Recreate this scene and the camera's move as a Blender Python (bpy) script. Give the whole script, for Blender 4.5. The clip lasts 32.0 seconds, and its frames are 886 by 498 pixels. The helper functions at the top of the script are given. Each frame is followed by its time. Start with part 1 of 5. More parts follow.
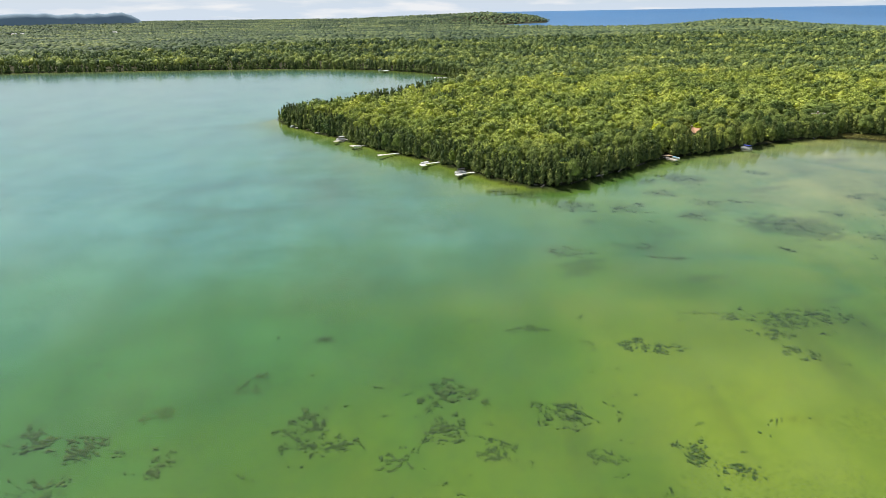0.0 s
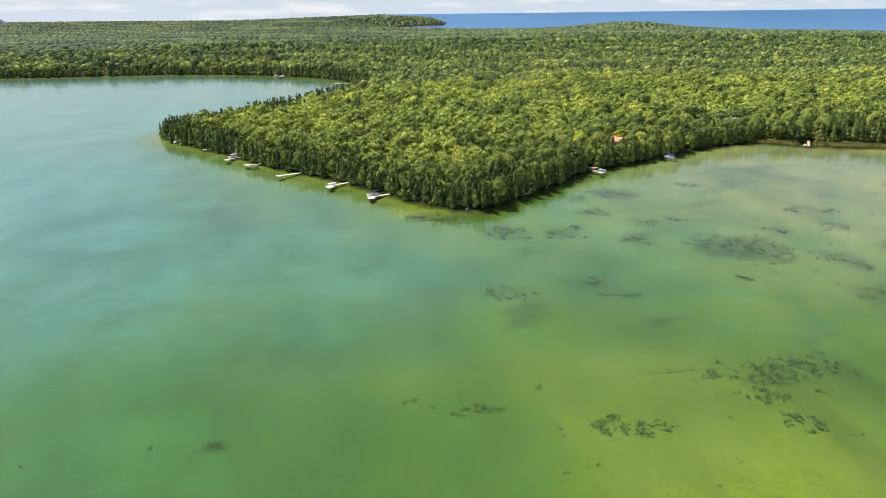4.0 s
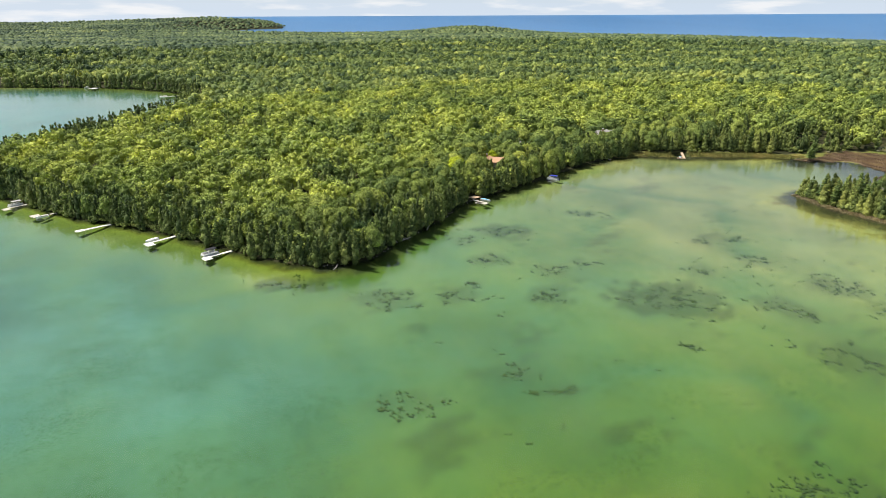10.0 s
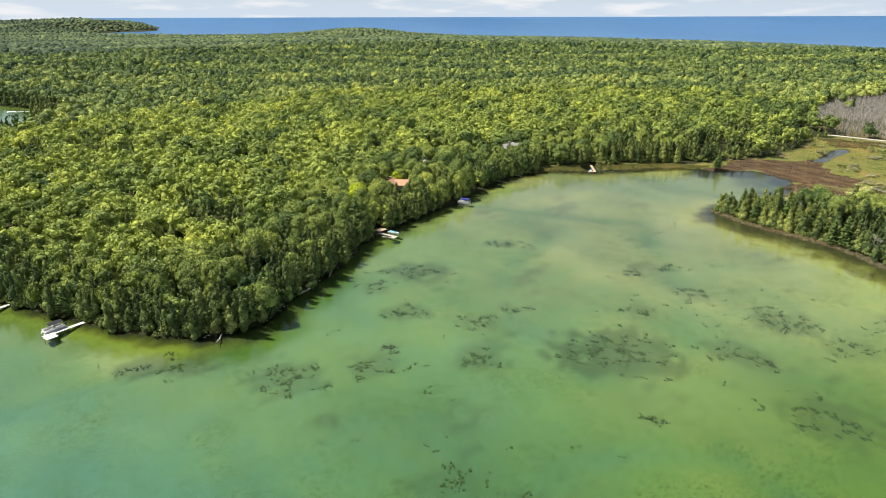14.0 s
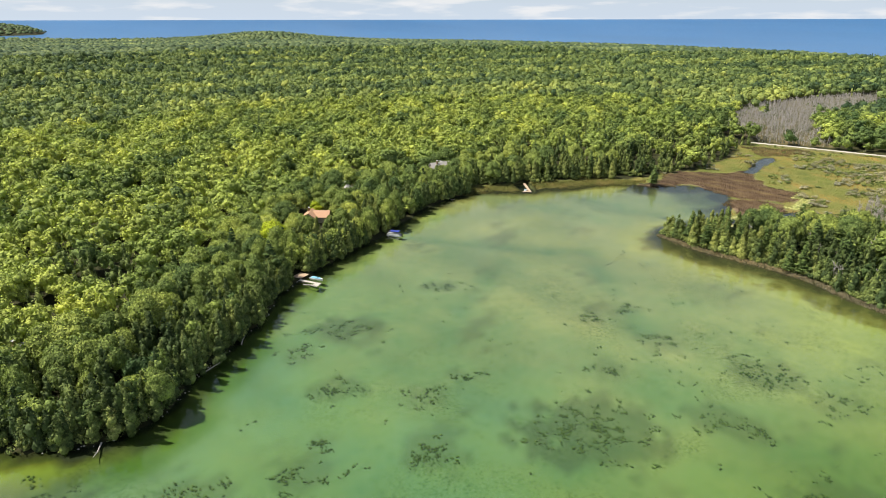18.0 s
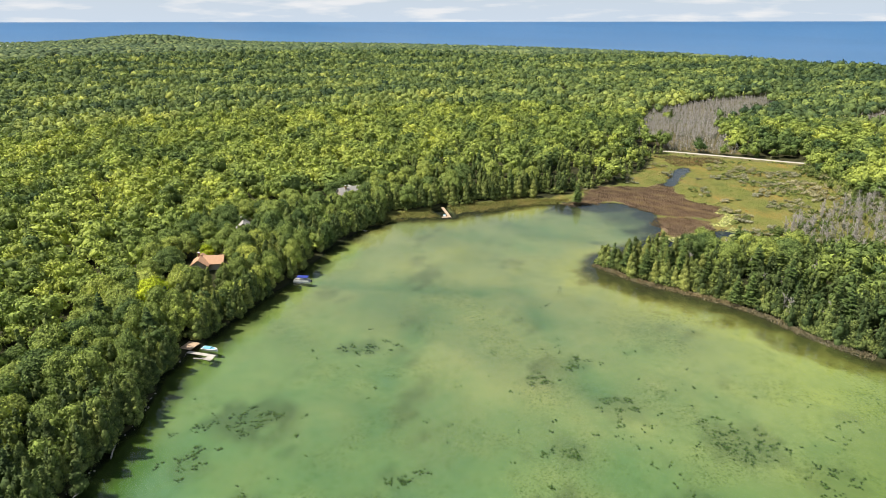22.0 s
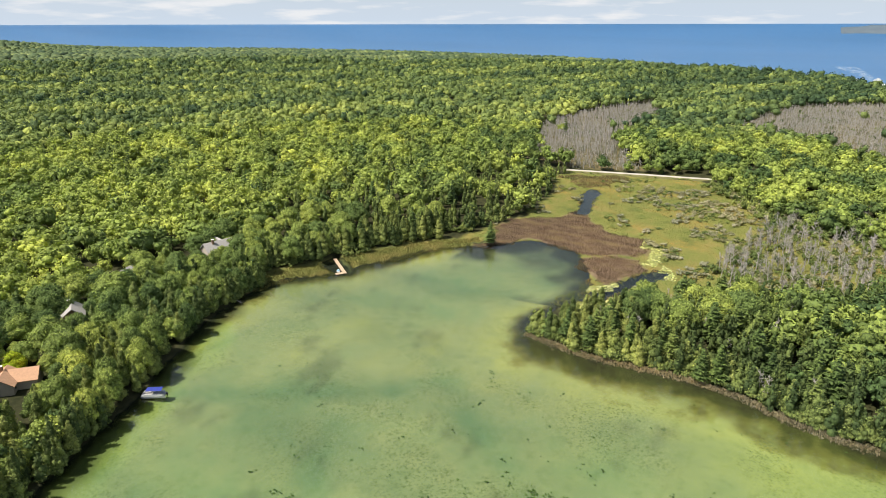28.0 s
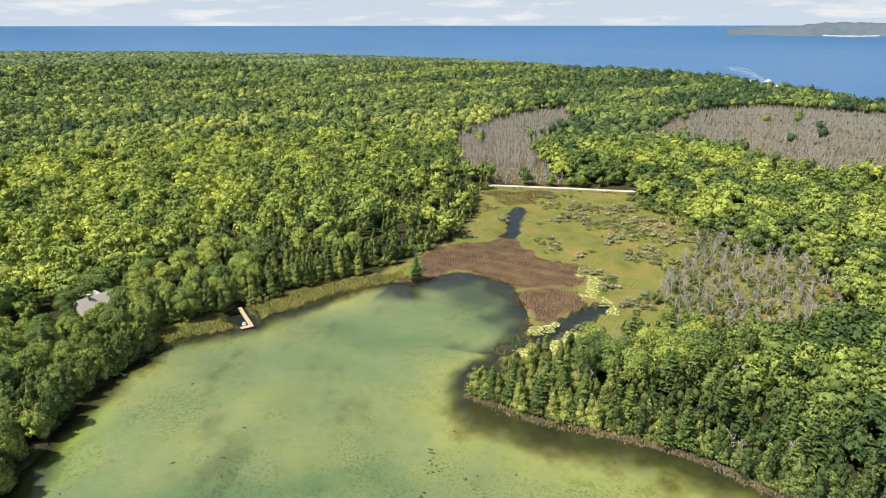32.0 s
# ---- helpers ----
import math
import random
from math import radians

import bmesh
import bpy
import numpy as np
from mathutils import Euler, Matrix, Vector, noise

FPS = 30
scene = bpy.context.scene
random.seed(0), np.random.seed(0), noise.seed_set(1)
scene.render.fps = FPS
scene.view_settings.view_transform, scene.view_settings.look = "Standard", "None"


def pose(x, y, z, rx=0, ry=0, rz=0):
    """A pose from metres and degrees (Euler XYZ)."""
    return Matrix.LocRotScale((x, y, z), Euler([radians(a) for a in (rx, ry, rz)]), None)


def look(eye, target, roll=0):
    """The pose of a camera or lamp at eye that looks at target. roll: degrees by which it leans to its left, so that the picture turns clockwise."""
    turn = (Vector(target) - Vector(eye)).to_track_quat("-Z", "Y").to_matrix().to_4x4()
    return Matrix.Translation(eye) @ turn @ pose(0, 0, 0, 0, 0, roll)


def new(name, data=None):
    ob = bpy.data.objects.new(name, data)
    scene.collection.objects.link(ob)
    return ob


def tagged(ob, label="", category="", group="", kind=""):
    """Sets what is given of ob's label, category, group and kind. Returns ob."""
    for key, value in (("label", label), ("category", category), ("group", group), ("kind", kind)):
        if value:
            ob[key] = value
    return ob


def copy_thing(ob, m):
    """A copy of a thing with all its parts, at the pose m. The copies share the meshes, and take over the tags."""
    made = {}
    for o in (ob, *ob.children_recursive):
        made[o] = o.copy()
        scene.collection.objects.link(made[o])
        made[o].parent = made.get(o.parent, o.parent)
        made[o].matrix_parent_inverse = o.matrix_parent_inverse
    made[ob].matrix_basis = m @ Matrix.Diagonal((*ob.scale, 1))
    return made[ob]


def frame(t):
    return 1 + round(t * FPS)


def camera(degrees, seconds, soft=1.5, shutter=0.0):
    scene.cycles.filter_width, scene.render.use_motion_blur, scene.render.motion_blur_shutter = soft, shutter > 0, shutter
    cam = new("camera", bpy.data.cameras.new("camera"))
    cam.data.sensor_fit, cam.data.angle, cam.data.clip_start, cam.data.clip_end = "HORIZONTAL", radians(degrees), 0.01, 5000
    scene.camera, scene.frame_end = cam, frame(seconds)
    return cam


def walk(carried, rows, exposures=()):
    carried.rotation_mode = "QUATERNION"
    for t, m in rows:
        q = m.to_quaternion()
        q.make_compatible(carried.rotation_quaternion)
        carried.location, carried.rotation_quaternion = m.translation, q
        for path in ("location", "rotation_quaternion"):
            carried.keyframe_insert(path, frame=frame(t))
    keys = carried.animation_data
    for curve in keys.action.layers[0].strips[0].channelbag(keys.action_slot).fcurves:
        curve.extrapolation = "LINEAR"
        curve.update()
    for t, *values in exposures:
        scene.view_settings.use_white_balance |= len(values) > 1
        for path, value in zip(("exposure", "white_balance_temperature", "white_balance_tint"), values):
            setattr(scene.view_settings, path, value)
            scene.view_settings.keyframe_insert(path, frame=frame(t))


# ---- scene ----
cam = camera(68.31, 32.0, soft=0.0)
# seconds, x, y, z, yaw, pitch, roll of the drone
PATH = [
    (0.0, 0.00, 0.00, 86.43, -0.000, -19.899, -0.809),
    (0.5, -0.47, 5.23, 86.34, -0.999, -19.941, -0.804),
    (1.0, -0.93, 10.52, 86.28, -2.039, -19.943, -0.764),
    (1.5, -1.38, 15.90, 86.23, -3.111, -19.908, -0.690),
    (2.0, -1.82, 21.39, 86.21, -4.139, -19.863, -0.612),
    (2.5, -2.26, 27.01, 86.20, -5.326, -19.819, -0.585),
    (3.0, -2.66, 32.71, 86.21, -6.484, -19.792, -0.566),
    (3.5, -2.97, 38.46, 86.22, -7.607, -19.791, -0.534),
    (4.0, -3.14, 44.23, 86.23, -8.698, -19.799, -0.489),
    (4.5, -3.11, 49.96, 86.26, -9.779, -19.755, -0.439),
    (5.0, -2.92, 55.65, 86.28, -10.785, -19.723, -0.392),
    (5.5, -2.59, 61.28, 86.31, -11.721, -19.702, -0.348),
    (6.0, -2.13, 66.86, 86.35, -12.592, -19.691, -0.307),
    (6.5, -1.56, 72.40, 86.39, -13.405, -19.688, -0.268),
    (7.0, -0.91, 77.87, 86.46, -14.163, -19.692, -0.233),
    (7.5, -0.17, 83.29, 86.54, -15.511, -19.692, -0.189),
    (8.0, 0.68, 88.65, 86.66, -17.468, -19.684, -0.155),
    (8.5, 1.62, 93.97, 86.82, -19.153, -19.670, -0.136),
    (9.0, 2.64, 99.28, 87.03, -19.821, -19.665, -0.124),
    (9.5, 3.76, 104.64, 87.31, -20.346, -19.650, -0.098),
    (10.0, 5.03, 109.98, 87.65, -22.060, -19.628, -0.077),
    (10.5, 6.43, 115.27, 88.03, -23.963, -19.604, -0.066),
    (11.0, 7.94, 120.46, 88.43, -25.285, -19.583, -0.064),
    (11.5, 9.56, 125.52, 88.87, -26.579, -19.570, -0.061),
    (12.0, 11.25, 130.40, 89.32, -27.912, -19.564, -0.054),
    (12.5, 12.97, 135.10, 89.80, -28.967, -19.544, -0.040),
    (13.0, 14.69, 139.62, 90.28, -29.936, -19.519, -0.022),
    (13.5, 16.37, 143.97, 90.75, -30.715, -19.528, 0.012),
    (14.0, 18.06, 148.24, 91.21, -31.501, -19.530, 0.050),
    (14.5, 19.79, 152.46, 91.69, -32.294, -19.523, 0.088),
    (15.0, 21.58, 156.67, 92.17, -33.096, -19.504, 0.120),
    (15.5, 23.47, 160.91, 92.67, -33.906, -19.473, 0.143),
    (16.0, 25.47, 165.20, 93.19, -34.725, -19.427, 0.150),
    (16.5, 27.61, 169.53, 93.72, -35.740, -19.419, 0.141),
    (17.0, 29.86, 173.89, 94.27, -36.797, -19.407, 0.127),
    (17.5, 32.20, 178.25, 94.85, -37.835, -19.383, 0.114),
    (18.0, 34.61, 182.60, 95.44, -38.946, -19.358, 0.095),
    (18.5, 37.09, 186.93, 96.03, -40.112, -19.337, 0.071),
    (19.0, 39.64, 191.19, 96.63, -41.284, -19.313, 0.053),
    (19.5, 42.28, 195.39, 97.23, -42.330, -19.286, 0.051),
    (20.0, 45.00, 199.50, 97.82, -43.360, -19.262, 0.062),
    (20.5, 47.79, 203.52, 98.38, -44.381, -19.245, 0.081),
    (21.0, 50.64, 207.42, 98.92, -45.426, -19.240, 0.100),
    (21.5, 53.55, 211.22, 99.41, -46.496, -19.225, 0.118),
    (22.0, 56.55, 214.94, 99.88, -47.574, -19.216, 0.129),
    (22.5, 59.65, 218.61, 100.32, -48.529, -19.205, 0.137),
    (23.0, 62.89, 222.27, 100.77, -49.387, -19.190, 0.142),
    (23.5, 66.24, 225.95, 101.22, -50.254, -19.181, 0.137),
    (24.0, 69.74, 229.65, 101.68, -51.073, -19.169, 0.130),
    (24.5, 73.36, 233.38, 102.17, -51.950, -19.157, 0.127),
    (25.0, 77.09, 237.10, 102.68, -52.872, -19.153, 0.125),
    (25.5, 80.91, 240.81, 103.21, -53.704, -19.164, 0.120),
    (26.0, 84.77, 244.49, 103.77, -54.528, -19.168, 0.110),
    (26.5, 88.65, 248.09, 104.36, -55.355, -19.163, 0.099),
    (27.0, 92.53, 251.59, 104.97, -56.197, -19.146, 0.089),
    (27.5, 96.38, 254.95, 105.59, -57.065, -19.115, 0.083),
    (28.0, 100.16, 258.14, 106.22, -57.969, -19.066, 0.083),
    (28.5, 103.85, 261.09, 106.85, -58.971, -19.050, 0.083),
    (29.0, 107.46, 263.85, 107.48, -59.940, -19.050, 0.083),
    (29.5, 111.05, 266.45, 108.11, -60.985, -19.043, 0.090),
    (30.0, 114.64, 268.96, 108.76, -61.983, -19.026, 0.100),
    (30.5, 118.25, 271.41, 109.41, -62.934, -18.997, 0.112),
    (31.0, 121.86, 273.81, 110.05, -63.819, -18.974, 0.119),
    (31.5, 125.45, 276.16, 110.68, -64.758, -18.966, 0.120),
    (32.0, 129.02, 278.48, 111.30, -65.825, -18.984, 0.116),
]


def heading(x, y, z, yaw, pitch, roll):
    a, b = radians(yaw), radians(pitch)
    ahead = Vector((-math.sin(a) * math.cos(b), math.cos(a) * math.cos(b), math.sin(b)))
    return look((x, y, z), Vector((x, y, z)) + ahead * 100, roll)


walk(cam, [(t, heading(*r)) for t, *r in PATH], [(0.0, 0.39), (10.0, 0.44), (18.0, 0.37), (32.0, 0.36)])

# ---- world, sun ----
SUN_TO = Vector((-0.78 * 0.55, 0.63 * 0.55, 0.835)).normalized()
world = bpy.data.worlds.new("sky")
scene.world = world
world.use_nodes = True
wn, wl = world.node_tree.nodes, world.node_tree.links
wn.clear()
w_out, w_bg = wn.new("ShaderNodeOutputWorld"), wn.new("ShaderNodeBackground")
w_sky = wn.new("ShaderNodeTexSky")
w_sky.sky_type, w_sky.sun_disc = "NISHITA", False
w_sky.sun_elevation = math.asin(SUN_TO.z)
w_sky.sun_rotation = math.atan2(SUN_TO.x, SUN_TO.y)
w_sky.air_density, w_sky.dust_density, w_sky.ozone_density = 1.0, 1.2, 1.0
# thin broken cloud, stretched towards the horizon
w_geo, w_map, w_noise, w_ramp, w_mix = (wn.new("ShaderNodeTexCoord"), wn.new("ShaderNodeMapping"), wn.new("ShaderNodeTexNoise"),
                                        wn.new("ShaderNodeValToRGB"), wn.new("ShaderNodeMixRGB"))
w_map.inputs["Scale"].default_value = (4.4, 4.4, 30.0)
w_noise.inputs["Scale"].default_value, w_noise.inputs["Detail"].default_value = 2.2, 6
w_ramp.color_ramp.elements[0].position, w_ramp.color_ramp.elements[1].position = 0.5, 0.66
w_ramp.color_ramp.elements[1].color = (0.9, 0.9, 0.9, 1)
wl.new(w_geo.outputs["Generated"], w_map.inputs["Vector"])
wl.new(w_map.outputs["Vector"], w_noise.inputs["Vector"])
wl.new(w_noise.outputs["Fac"], w_ramp.inputs["Fac"])
wl.new(w_ramp.outputs["Color"], w_mix.inputs["Fac"])
w_mix.inputs["Color2"].default_value = (9.2, 9.3, 9.5, 1)
# bright haze low over the horizon
w_sep, w_low, w_haze = wn.new("ShaderNodeSeparateXYZ"), wn.new("ShaderNodeMapRange"), wn.new("ShaderNodeMixRGB")
wl.new(w_geo.outputs["Generated"], w_sep.inputs[0])
wl.new(w_sep.outputs["Z"], w_low.inputs["Value"])
for k_, v_ in (("From Min", 0.0), ("From Max", 0.28), ("To Min", 0.9), ("To Max", 0.0)):
    w_low.inputs[k_].default_value = v_
wl.new(w_low.outputs["Result"], w_haze.inputs["Fac"])
wl.new(w_sky.outputs["Color"], w_haze.inputs["Color1"])
w_haze.inputs["Color2"].default_value = (7.1, 8.2, 9.6, 1)
wl.new(w_haze.outputs["Color"], w_mix.inputs["Color1"])
wl.new(w_mix.outputs["Color"], w_bg.inputs["Color"])
w_bg.inputs["Strength"].default_value = 0.073
wl.new(w_bg.outputs["Background"], w_out.inputs["Surface"])

sun = new("sun", bpy.data.lights.new("sun", "SUN"))
sun.data.energy, sun.data.angle, sun.data.color = 5.0, radians(0.55), (1.0, 0.94, 0.845)
sun.matrix_world = look(SUN_TO * 400, (0, 0, 0))


# ---- materials ----
class Mat:
    """A small helper to write node materials."""

    def __init__(self, name, rough=0.8, spec=0.3):
        self.m = bpy.data.materials.new(name)
        self.m.use_nodes = True
        self.t = self.m.node_tree
        self.b = self.t.nodes["Principled BSDF"]
        self.b.inputs["Roughness"].default_value = rough
        self.b.inputs["Specular IOR Level"].default_value = spec

    def n(self, kind, **values):
        node = self.t.nodes.new("ShaderNode" + kind)
        for k, v in values.items():
            node.inputs[k.replace("_", " ")].default_value = v
        return node

    def l(self, a, b):
        self.t.links.new(a, b)

    def where(self, scale=(1, 1, 1)):
        g, mp = self.n("NewGeometry"), self.n("Mapping")
        mp.inputs["Scale"].default_value = scale
        self.l(g.outputs["Position"], mp.inputs["Vector"])
        return mp.outputs["Vector"]

    def noise(self, scale, detail=4, vec=None, rough=0.55):
        n = self.n("TexNoise", Scale=scale, Detail=detail, Roughness=rough)
        self.l(vec or self.where(), n.inputs["Vector"])
        return n.outputs["Fac"]

    def ramp(self, fac, *stops):
        r = self.n("ValToRGB")
        e = r.color_ramp.elements
        while len(e) < len(stops):
            e.new(0.5)
        for el, (p, c) in zip(e, stops):
            el.position = p
            el.color = (*c, 1) if len(c) == 3 else c
        self.l(fac, r.inputs["Fac"])
        return r.outputs["Color"]

    def mix(self, fac, a, b, mode="MIX"):
        x = self.n("MixRGB")
        x.blend_type = mode
        for v, k in ((fac, "Fac"), (a, "Color1"), (b, "Color2")):
            if isinstance(v, (int, float)):
                x.inputs[k].default_value = v
            elif isinstance(v, tuple):
                x.inputs[k].default_value = (*v, 1)
            else:
                self.l(v, x.inputs[k])
        return x.outputs["Color"]

    def color(self, c):
        if isinstance(c, tuple):
            self.b.inputs["Base Color"].default_value = (*c, 1)
        else:
            self.l(c, self.b.inputs["Base Color"])
        return self

    def bump(self, h, strength=0.3, dist=0.05):
        bp = self.n("Bump", Strength=strength, Distance=dist)
        self.l(h, bp.inputs["Height"])
        self.l(bp.outputs["Normal"], self.b.inputs["Normal"])
        return self


def leaf_material(name, dark, mid, light, clear=0.09, per_object=False, grain=1.9, relief=0.35, bias=0.5, speck=0.85):
    """Foliage: one tint a tree, finer change from leaf cluster to leaf cluster, and light that comes through."""
    k = Mat(name, 0.6, 0.08)
    if per_object:
        src = k.n("ObjectInfo").outputs["Random"]
    else:
        at = k.n("Attribute")
        at.attribute_name = "variety"
        src = at.outputs["Fac"]
    base = k.ramp(src, (0.0, dark), (bias, mid), (1.0, light))
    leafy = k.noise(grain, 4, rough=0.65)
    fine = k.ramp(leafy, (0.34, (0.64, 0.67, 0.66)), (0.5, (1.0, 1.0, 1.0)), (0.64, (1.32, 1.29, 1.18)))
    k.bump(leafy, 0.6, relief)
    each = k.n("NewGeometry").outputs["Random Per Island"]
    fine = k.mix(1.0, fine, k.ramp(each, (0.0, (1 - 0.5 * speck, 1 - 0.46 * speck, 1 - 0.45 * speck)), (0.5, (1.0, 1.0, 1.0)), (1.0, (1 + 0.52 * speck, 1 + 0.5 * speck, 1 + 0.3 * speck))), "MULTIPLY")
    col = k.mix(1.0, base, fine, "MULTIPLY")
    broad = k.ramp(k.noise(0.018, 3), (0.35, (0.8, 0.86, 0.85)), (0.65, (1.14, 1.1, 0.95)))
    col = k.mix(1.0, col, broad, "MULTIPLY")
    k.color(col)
    tr = k.n("BsdfTranslucent")
    k.l(k.mix(1.0, col, (1.15, 1.22, 0.75), "MULTIPLY"), tr.inputs["Color"])
    ms = k.n("MixShader", Fac=clear)
    out = k.t.nodes["Material Output"]
    k.l(k.b.outputs["BSDF"], ms.inputs[1])
    k.l(tr.outputs["BSDF"], ms.inputs[2])
    k.l(ms.outputs["Shader"], out.inputs["Surface"])
    return k.m


BROAD = ((0.085, 0.132, 0.05), (0.29, 0.35, 0.09), (0.47, 0.505, 0.115))
CEDAR = ((0.07, 0.1, 0.04), (0.165, 0.205, 0.068), (0.3, 0.33, 0.11))
PINE = ((0.075, 0.115, 0.045), (0.13, 0.185, 0.06), (0.2, 0.25, 0.08))
# duller, greyer greens with distance: haze painted into the leaf colour
M_BROAD_FAR = leaf_material("hazed_far_leaves", (0.05, 0.082, 0.05), (0.125, 0.168, 0.08), (0.25, 0.29, 0.115), grain=0.16, relief=4.0, speck=0.35)
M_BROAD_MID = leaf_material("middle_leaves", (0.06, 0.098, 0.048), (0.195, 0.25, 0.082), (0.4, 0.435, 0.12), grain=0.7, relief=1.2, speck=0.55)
M_BROAD, M_BROAD_O = leaf_material("broad_leaves", *BROAD), leaf_material("broad_leaves_single", *BROAD, per_object=True)
M_BROAD_DULL = leaf_material("broad_leaves_dull", (0.13, 0.185, 0.065), (0.235, 0.295, 0.085), (0.38, 0.425, 0.11), per_object=True)
M_CEDAR, M_CEDAR_O = leaf_material("cedar_sprays", *CEDAR, clear=0.09), leaf_material("cedar_sprays_single", *CEDAR, clear=0.09, per_object=True)
M_PINE, M_PINE_O = leaf_material("pine_needles", *PINE, clear=0.09), leaf_material("pine_needles_single", *PINE, clear=0.09, per_object=True)
M_REED = leaf_material("reed_blades", (0.12, 0.125, 0.045), (0.19, 0.185, 0.065), (0.28, 0.22, 0.1), speck=0.35)
M_SEDGE = leaf_material("brown_sedge", (0.085, 0.058, 0.04), (0.17, 0.118, 0.08), (0.3, 0.235, 0.12), clear=0.1, speck=0.35)
M_MARSH = leaf_material("marsh_grass", (0.15, 0.205, 0.045), (0.23, 0.235, 0.066), (0.41, 0.25, 0.08), speck=0.3)
M_TWIGS = leaf_material("bare_twigs", (0.2, 0.195, 0.15), (0.34, 0.32, 0.28), (0.47, 0.44, 0.4), clear=0.25, speck=0.3)
M_LILY = leaf_material("lily_leaves", (0.32, 0.36, 0.11), (0.46, 0.47, 0.17), (0.58, 0.55, 0.3), clear=0.1)
M_SCRUB = leaf_material("grey_scrub", (0.19, 0.185, 0.1), (0.33, 0.31, 0.2), (0.47, 0.43, 0.33), clear=0.15, speck=0.35)
M_WEED = leaf_material("water_weed", (0.055, 0.1, 0.03), (0.085, 0.145, 0.04), (0.125, 0.19, 0.055), clear=0.15)


def bark_material(name, a, b):
    k = Mat(name, 0.9, 0.15)
    f = k.noise(3.0, 5, k.where((1, 1, 0.15)))
    k.color(k.ramp(f, (0.3, a), (0.7, b))).bump(f, 0.5, 0.03)
    return k.m


M_BARK = bark_material("bark", (0.06, 0.048, 0.036), (0.15, 0.125, 0.1))
M_DEADWOOD = bark_material("dead_wood", (0.3, 0.27, 0.24), (0.55, 0.51, 0.47))
M_DEADFAR = bark_material("dead_branches", (0.36, 0.335, 0.305), (0.56, 0.525, 0.48))


def plain(name, c, rough=0.6, wear=0.18, scale=1.5, spec=0.3, metal=0.0):
    k = Mat(name, rough, spec)
    lo, hi = tuple(x * (1 - wear) for x in c), tuple(min(1, x * (1 + wear)) for x in c)
    n1 = k.noise(scale, 5)
    n2 = k.noise(scale * 9, 3)
    k.color(k.mix(0.35, k.ramp(n1, (0.3, lo), (0.7, hi)), k.ramp(n2, (0.3, lo), (0.7, hi)))).bump(n2, 0.2, 0.01)
    k.b.inputs["Metallic"].default_value = metal
    return k.m


M_PLANK = plain("weathered_planks", (0.5, 0.46, 0.4), 0.85, 0.25)
M_POST = plain("grey_posts", (0.3, 0.28, 0.25), 0.8)
M_WHITE = plain("white_paint", (0.8, 0.8, 0.78), 0.4, 0.06)
M_ALU = plain("dull_aluminium", (0.62, 0.64, 0.66), 0.35, 0.08, metal=0.8)
M_BLUE = plain("blue_canvas", (0.035, 0.055, 0.3), 0.75, 0.12)
M_CYAN = plain("light_blue_cover", (0.22, 0.5, 0.66), 0.6, 0.1)
M_BLACK = plain("black_vinyl", (0.025, 0.025, 0.03), 0.5)
M_SEAT = plain("grey_vinyl_seats", (0.45, 0.44, 0.42), 0.6)
M_TAN_ROOF = plain("tan_shingles", (0.52, 0.31, 0.19), 0.9, 0.15, 2)
M_GREY_ROOF = plain("grey_shingles", (0.27, 0.25, 0.23), 0.9, 0.18, 2)
M_GREY_ROOF_PALE = plain("pale_grey_shingles", (0.4, 0.375, 0.35), 0.9, 0.14, 2)
M_SIDING = plain("pale_siding", (0.5, 0.44, 0.36), 0.8, 0.1)
M_BRICK = plain("brown_brick", (0.27, 0.17, 0.11), 0.85, 0.15)
M_GLASS = plain("dark_window_glass", (0.03, 0.035, 0.04), 0.08, 0.05, spec=0.6)
M_ROCK = plain("pale_limestone", (0.42, 0.39, 0.34), 0.9, 0.25, 0.8)
M_GRAVEL = plain("pale_gravel", (0.5, 0.46, 0.39), 0.95, 0.15, 0.4)
M_CONC = plain("pale_concrete", (0.66, 0.65, 0.62), 0.85, 0.1, 0.2)

# lake surface: clear water over the bed, sky in its gloss
kw = Mat("lake_water")
tb, gl, fr, mx = kw.n("BsdfTransparent"), kw.n("BsdfGlossy", Roughness=0.1), kw.n("Fresnel", IOR=1.45), kw.n("MixShader")
tb.inputs["Color"].default_value = (0.93, 0.97, 0.95, 1)
ripple = kw.noise(0.75, 3, kw.where((1.0, 0.45, 1)))
calm = kw.ramp(kw.noise(0.011, 2), (0.4, (0, 0, 0)), (0.62, (1, 1, 1)))
bp = kw.n("Bump", Distance=0.045)
kw.l(ripple, bp.inputs["Height"])
amount = kw.n("Math")
amount.operation = "MULTIPLY_ADD"
kw.l(calm, amount.inputs[0])
amount.inputs[1].default_value, amount.inputs[2].default_value = 0.5, 0.22
kw.l(amount.outputs[0], bp.inputs["Strength"])
for nd in (gl, fr):
    kw.l(bp.outputs["Normal"], nd.inputs["Normal"])
kw.l(fr.outputs["Fac"], mx.inputs["Fac"])
kw.l(tb.outputs["BSDF"], mx.inputs[1])
kw.l(gl.outputs["BSDF"], mx.inputs[2])
kw.l(mx.outputs["Shader"], kw.t.nodes["Material Output"].inputs["Surface"])
M_LAKE = kw.m

ks = Mat("open_sea", 0.3, 0.32)
ks.b.inputs["IOR"].default_value = 1.33
ks.color(ks.ramp(ks.noise(0.0016, 3, ks.where((1, 0.4, 1))), (0.3, (0.024, 0.118, 0.275)), (0.7, (0.038, 0.152, 0.335))))
ks.bump(ks.noise(0.22, 4), 0.6, 0.5)
M_SEA = ks.m

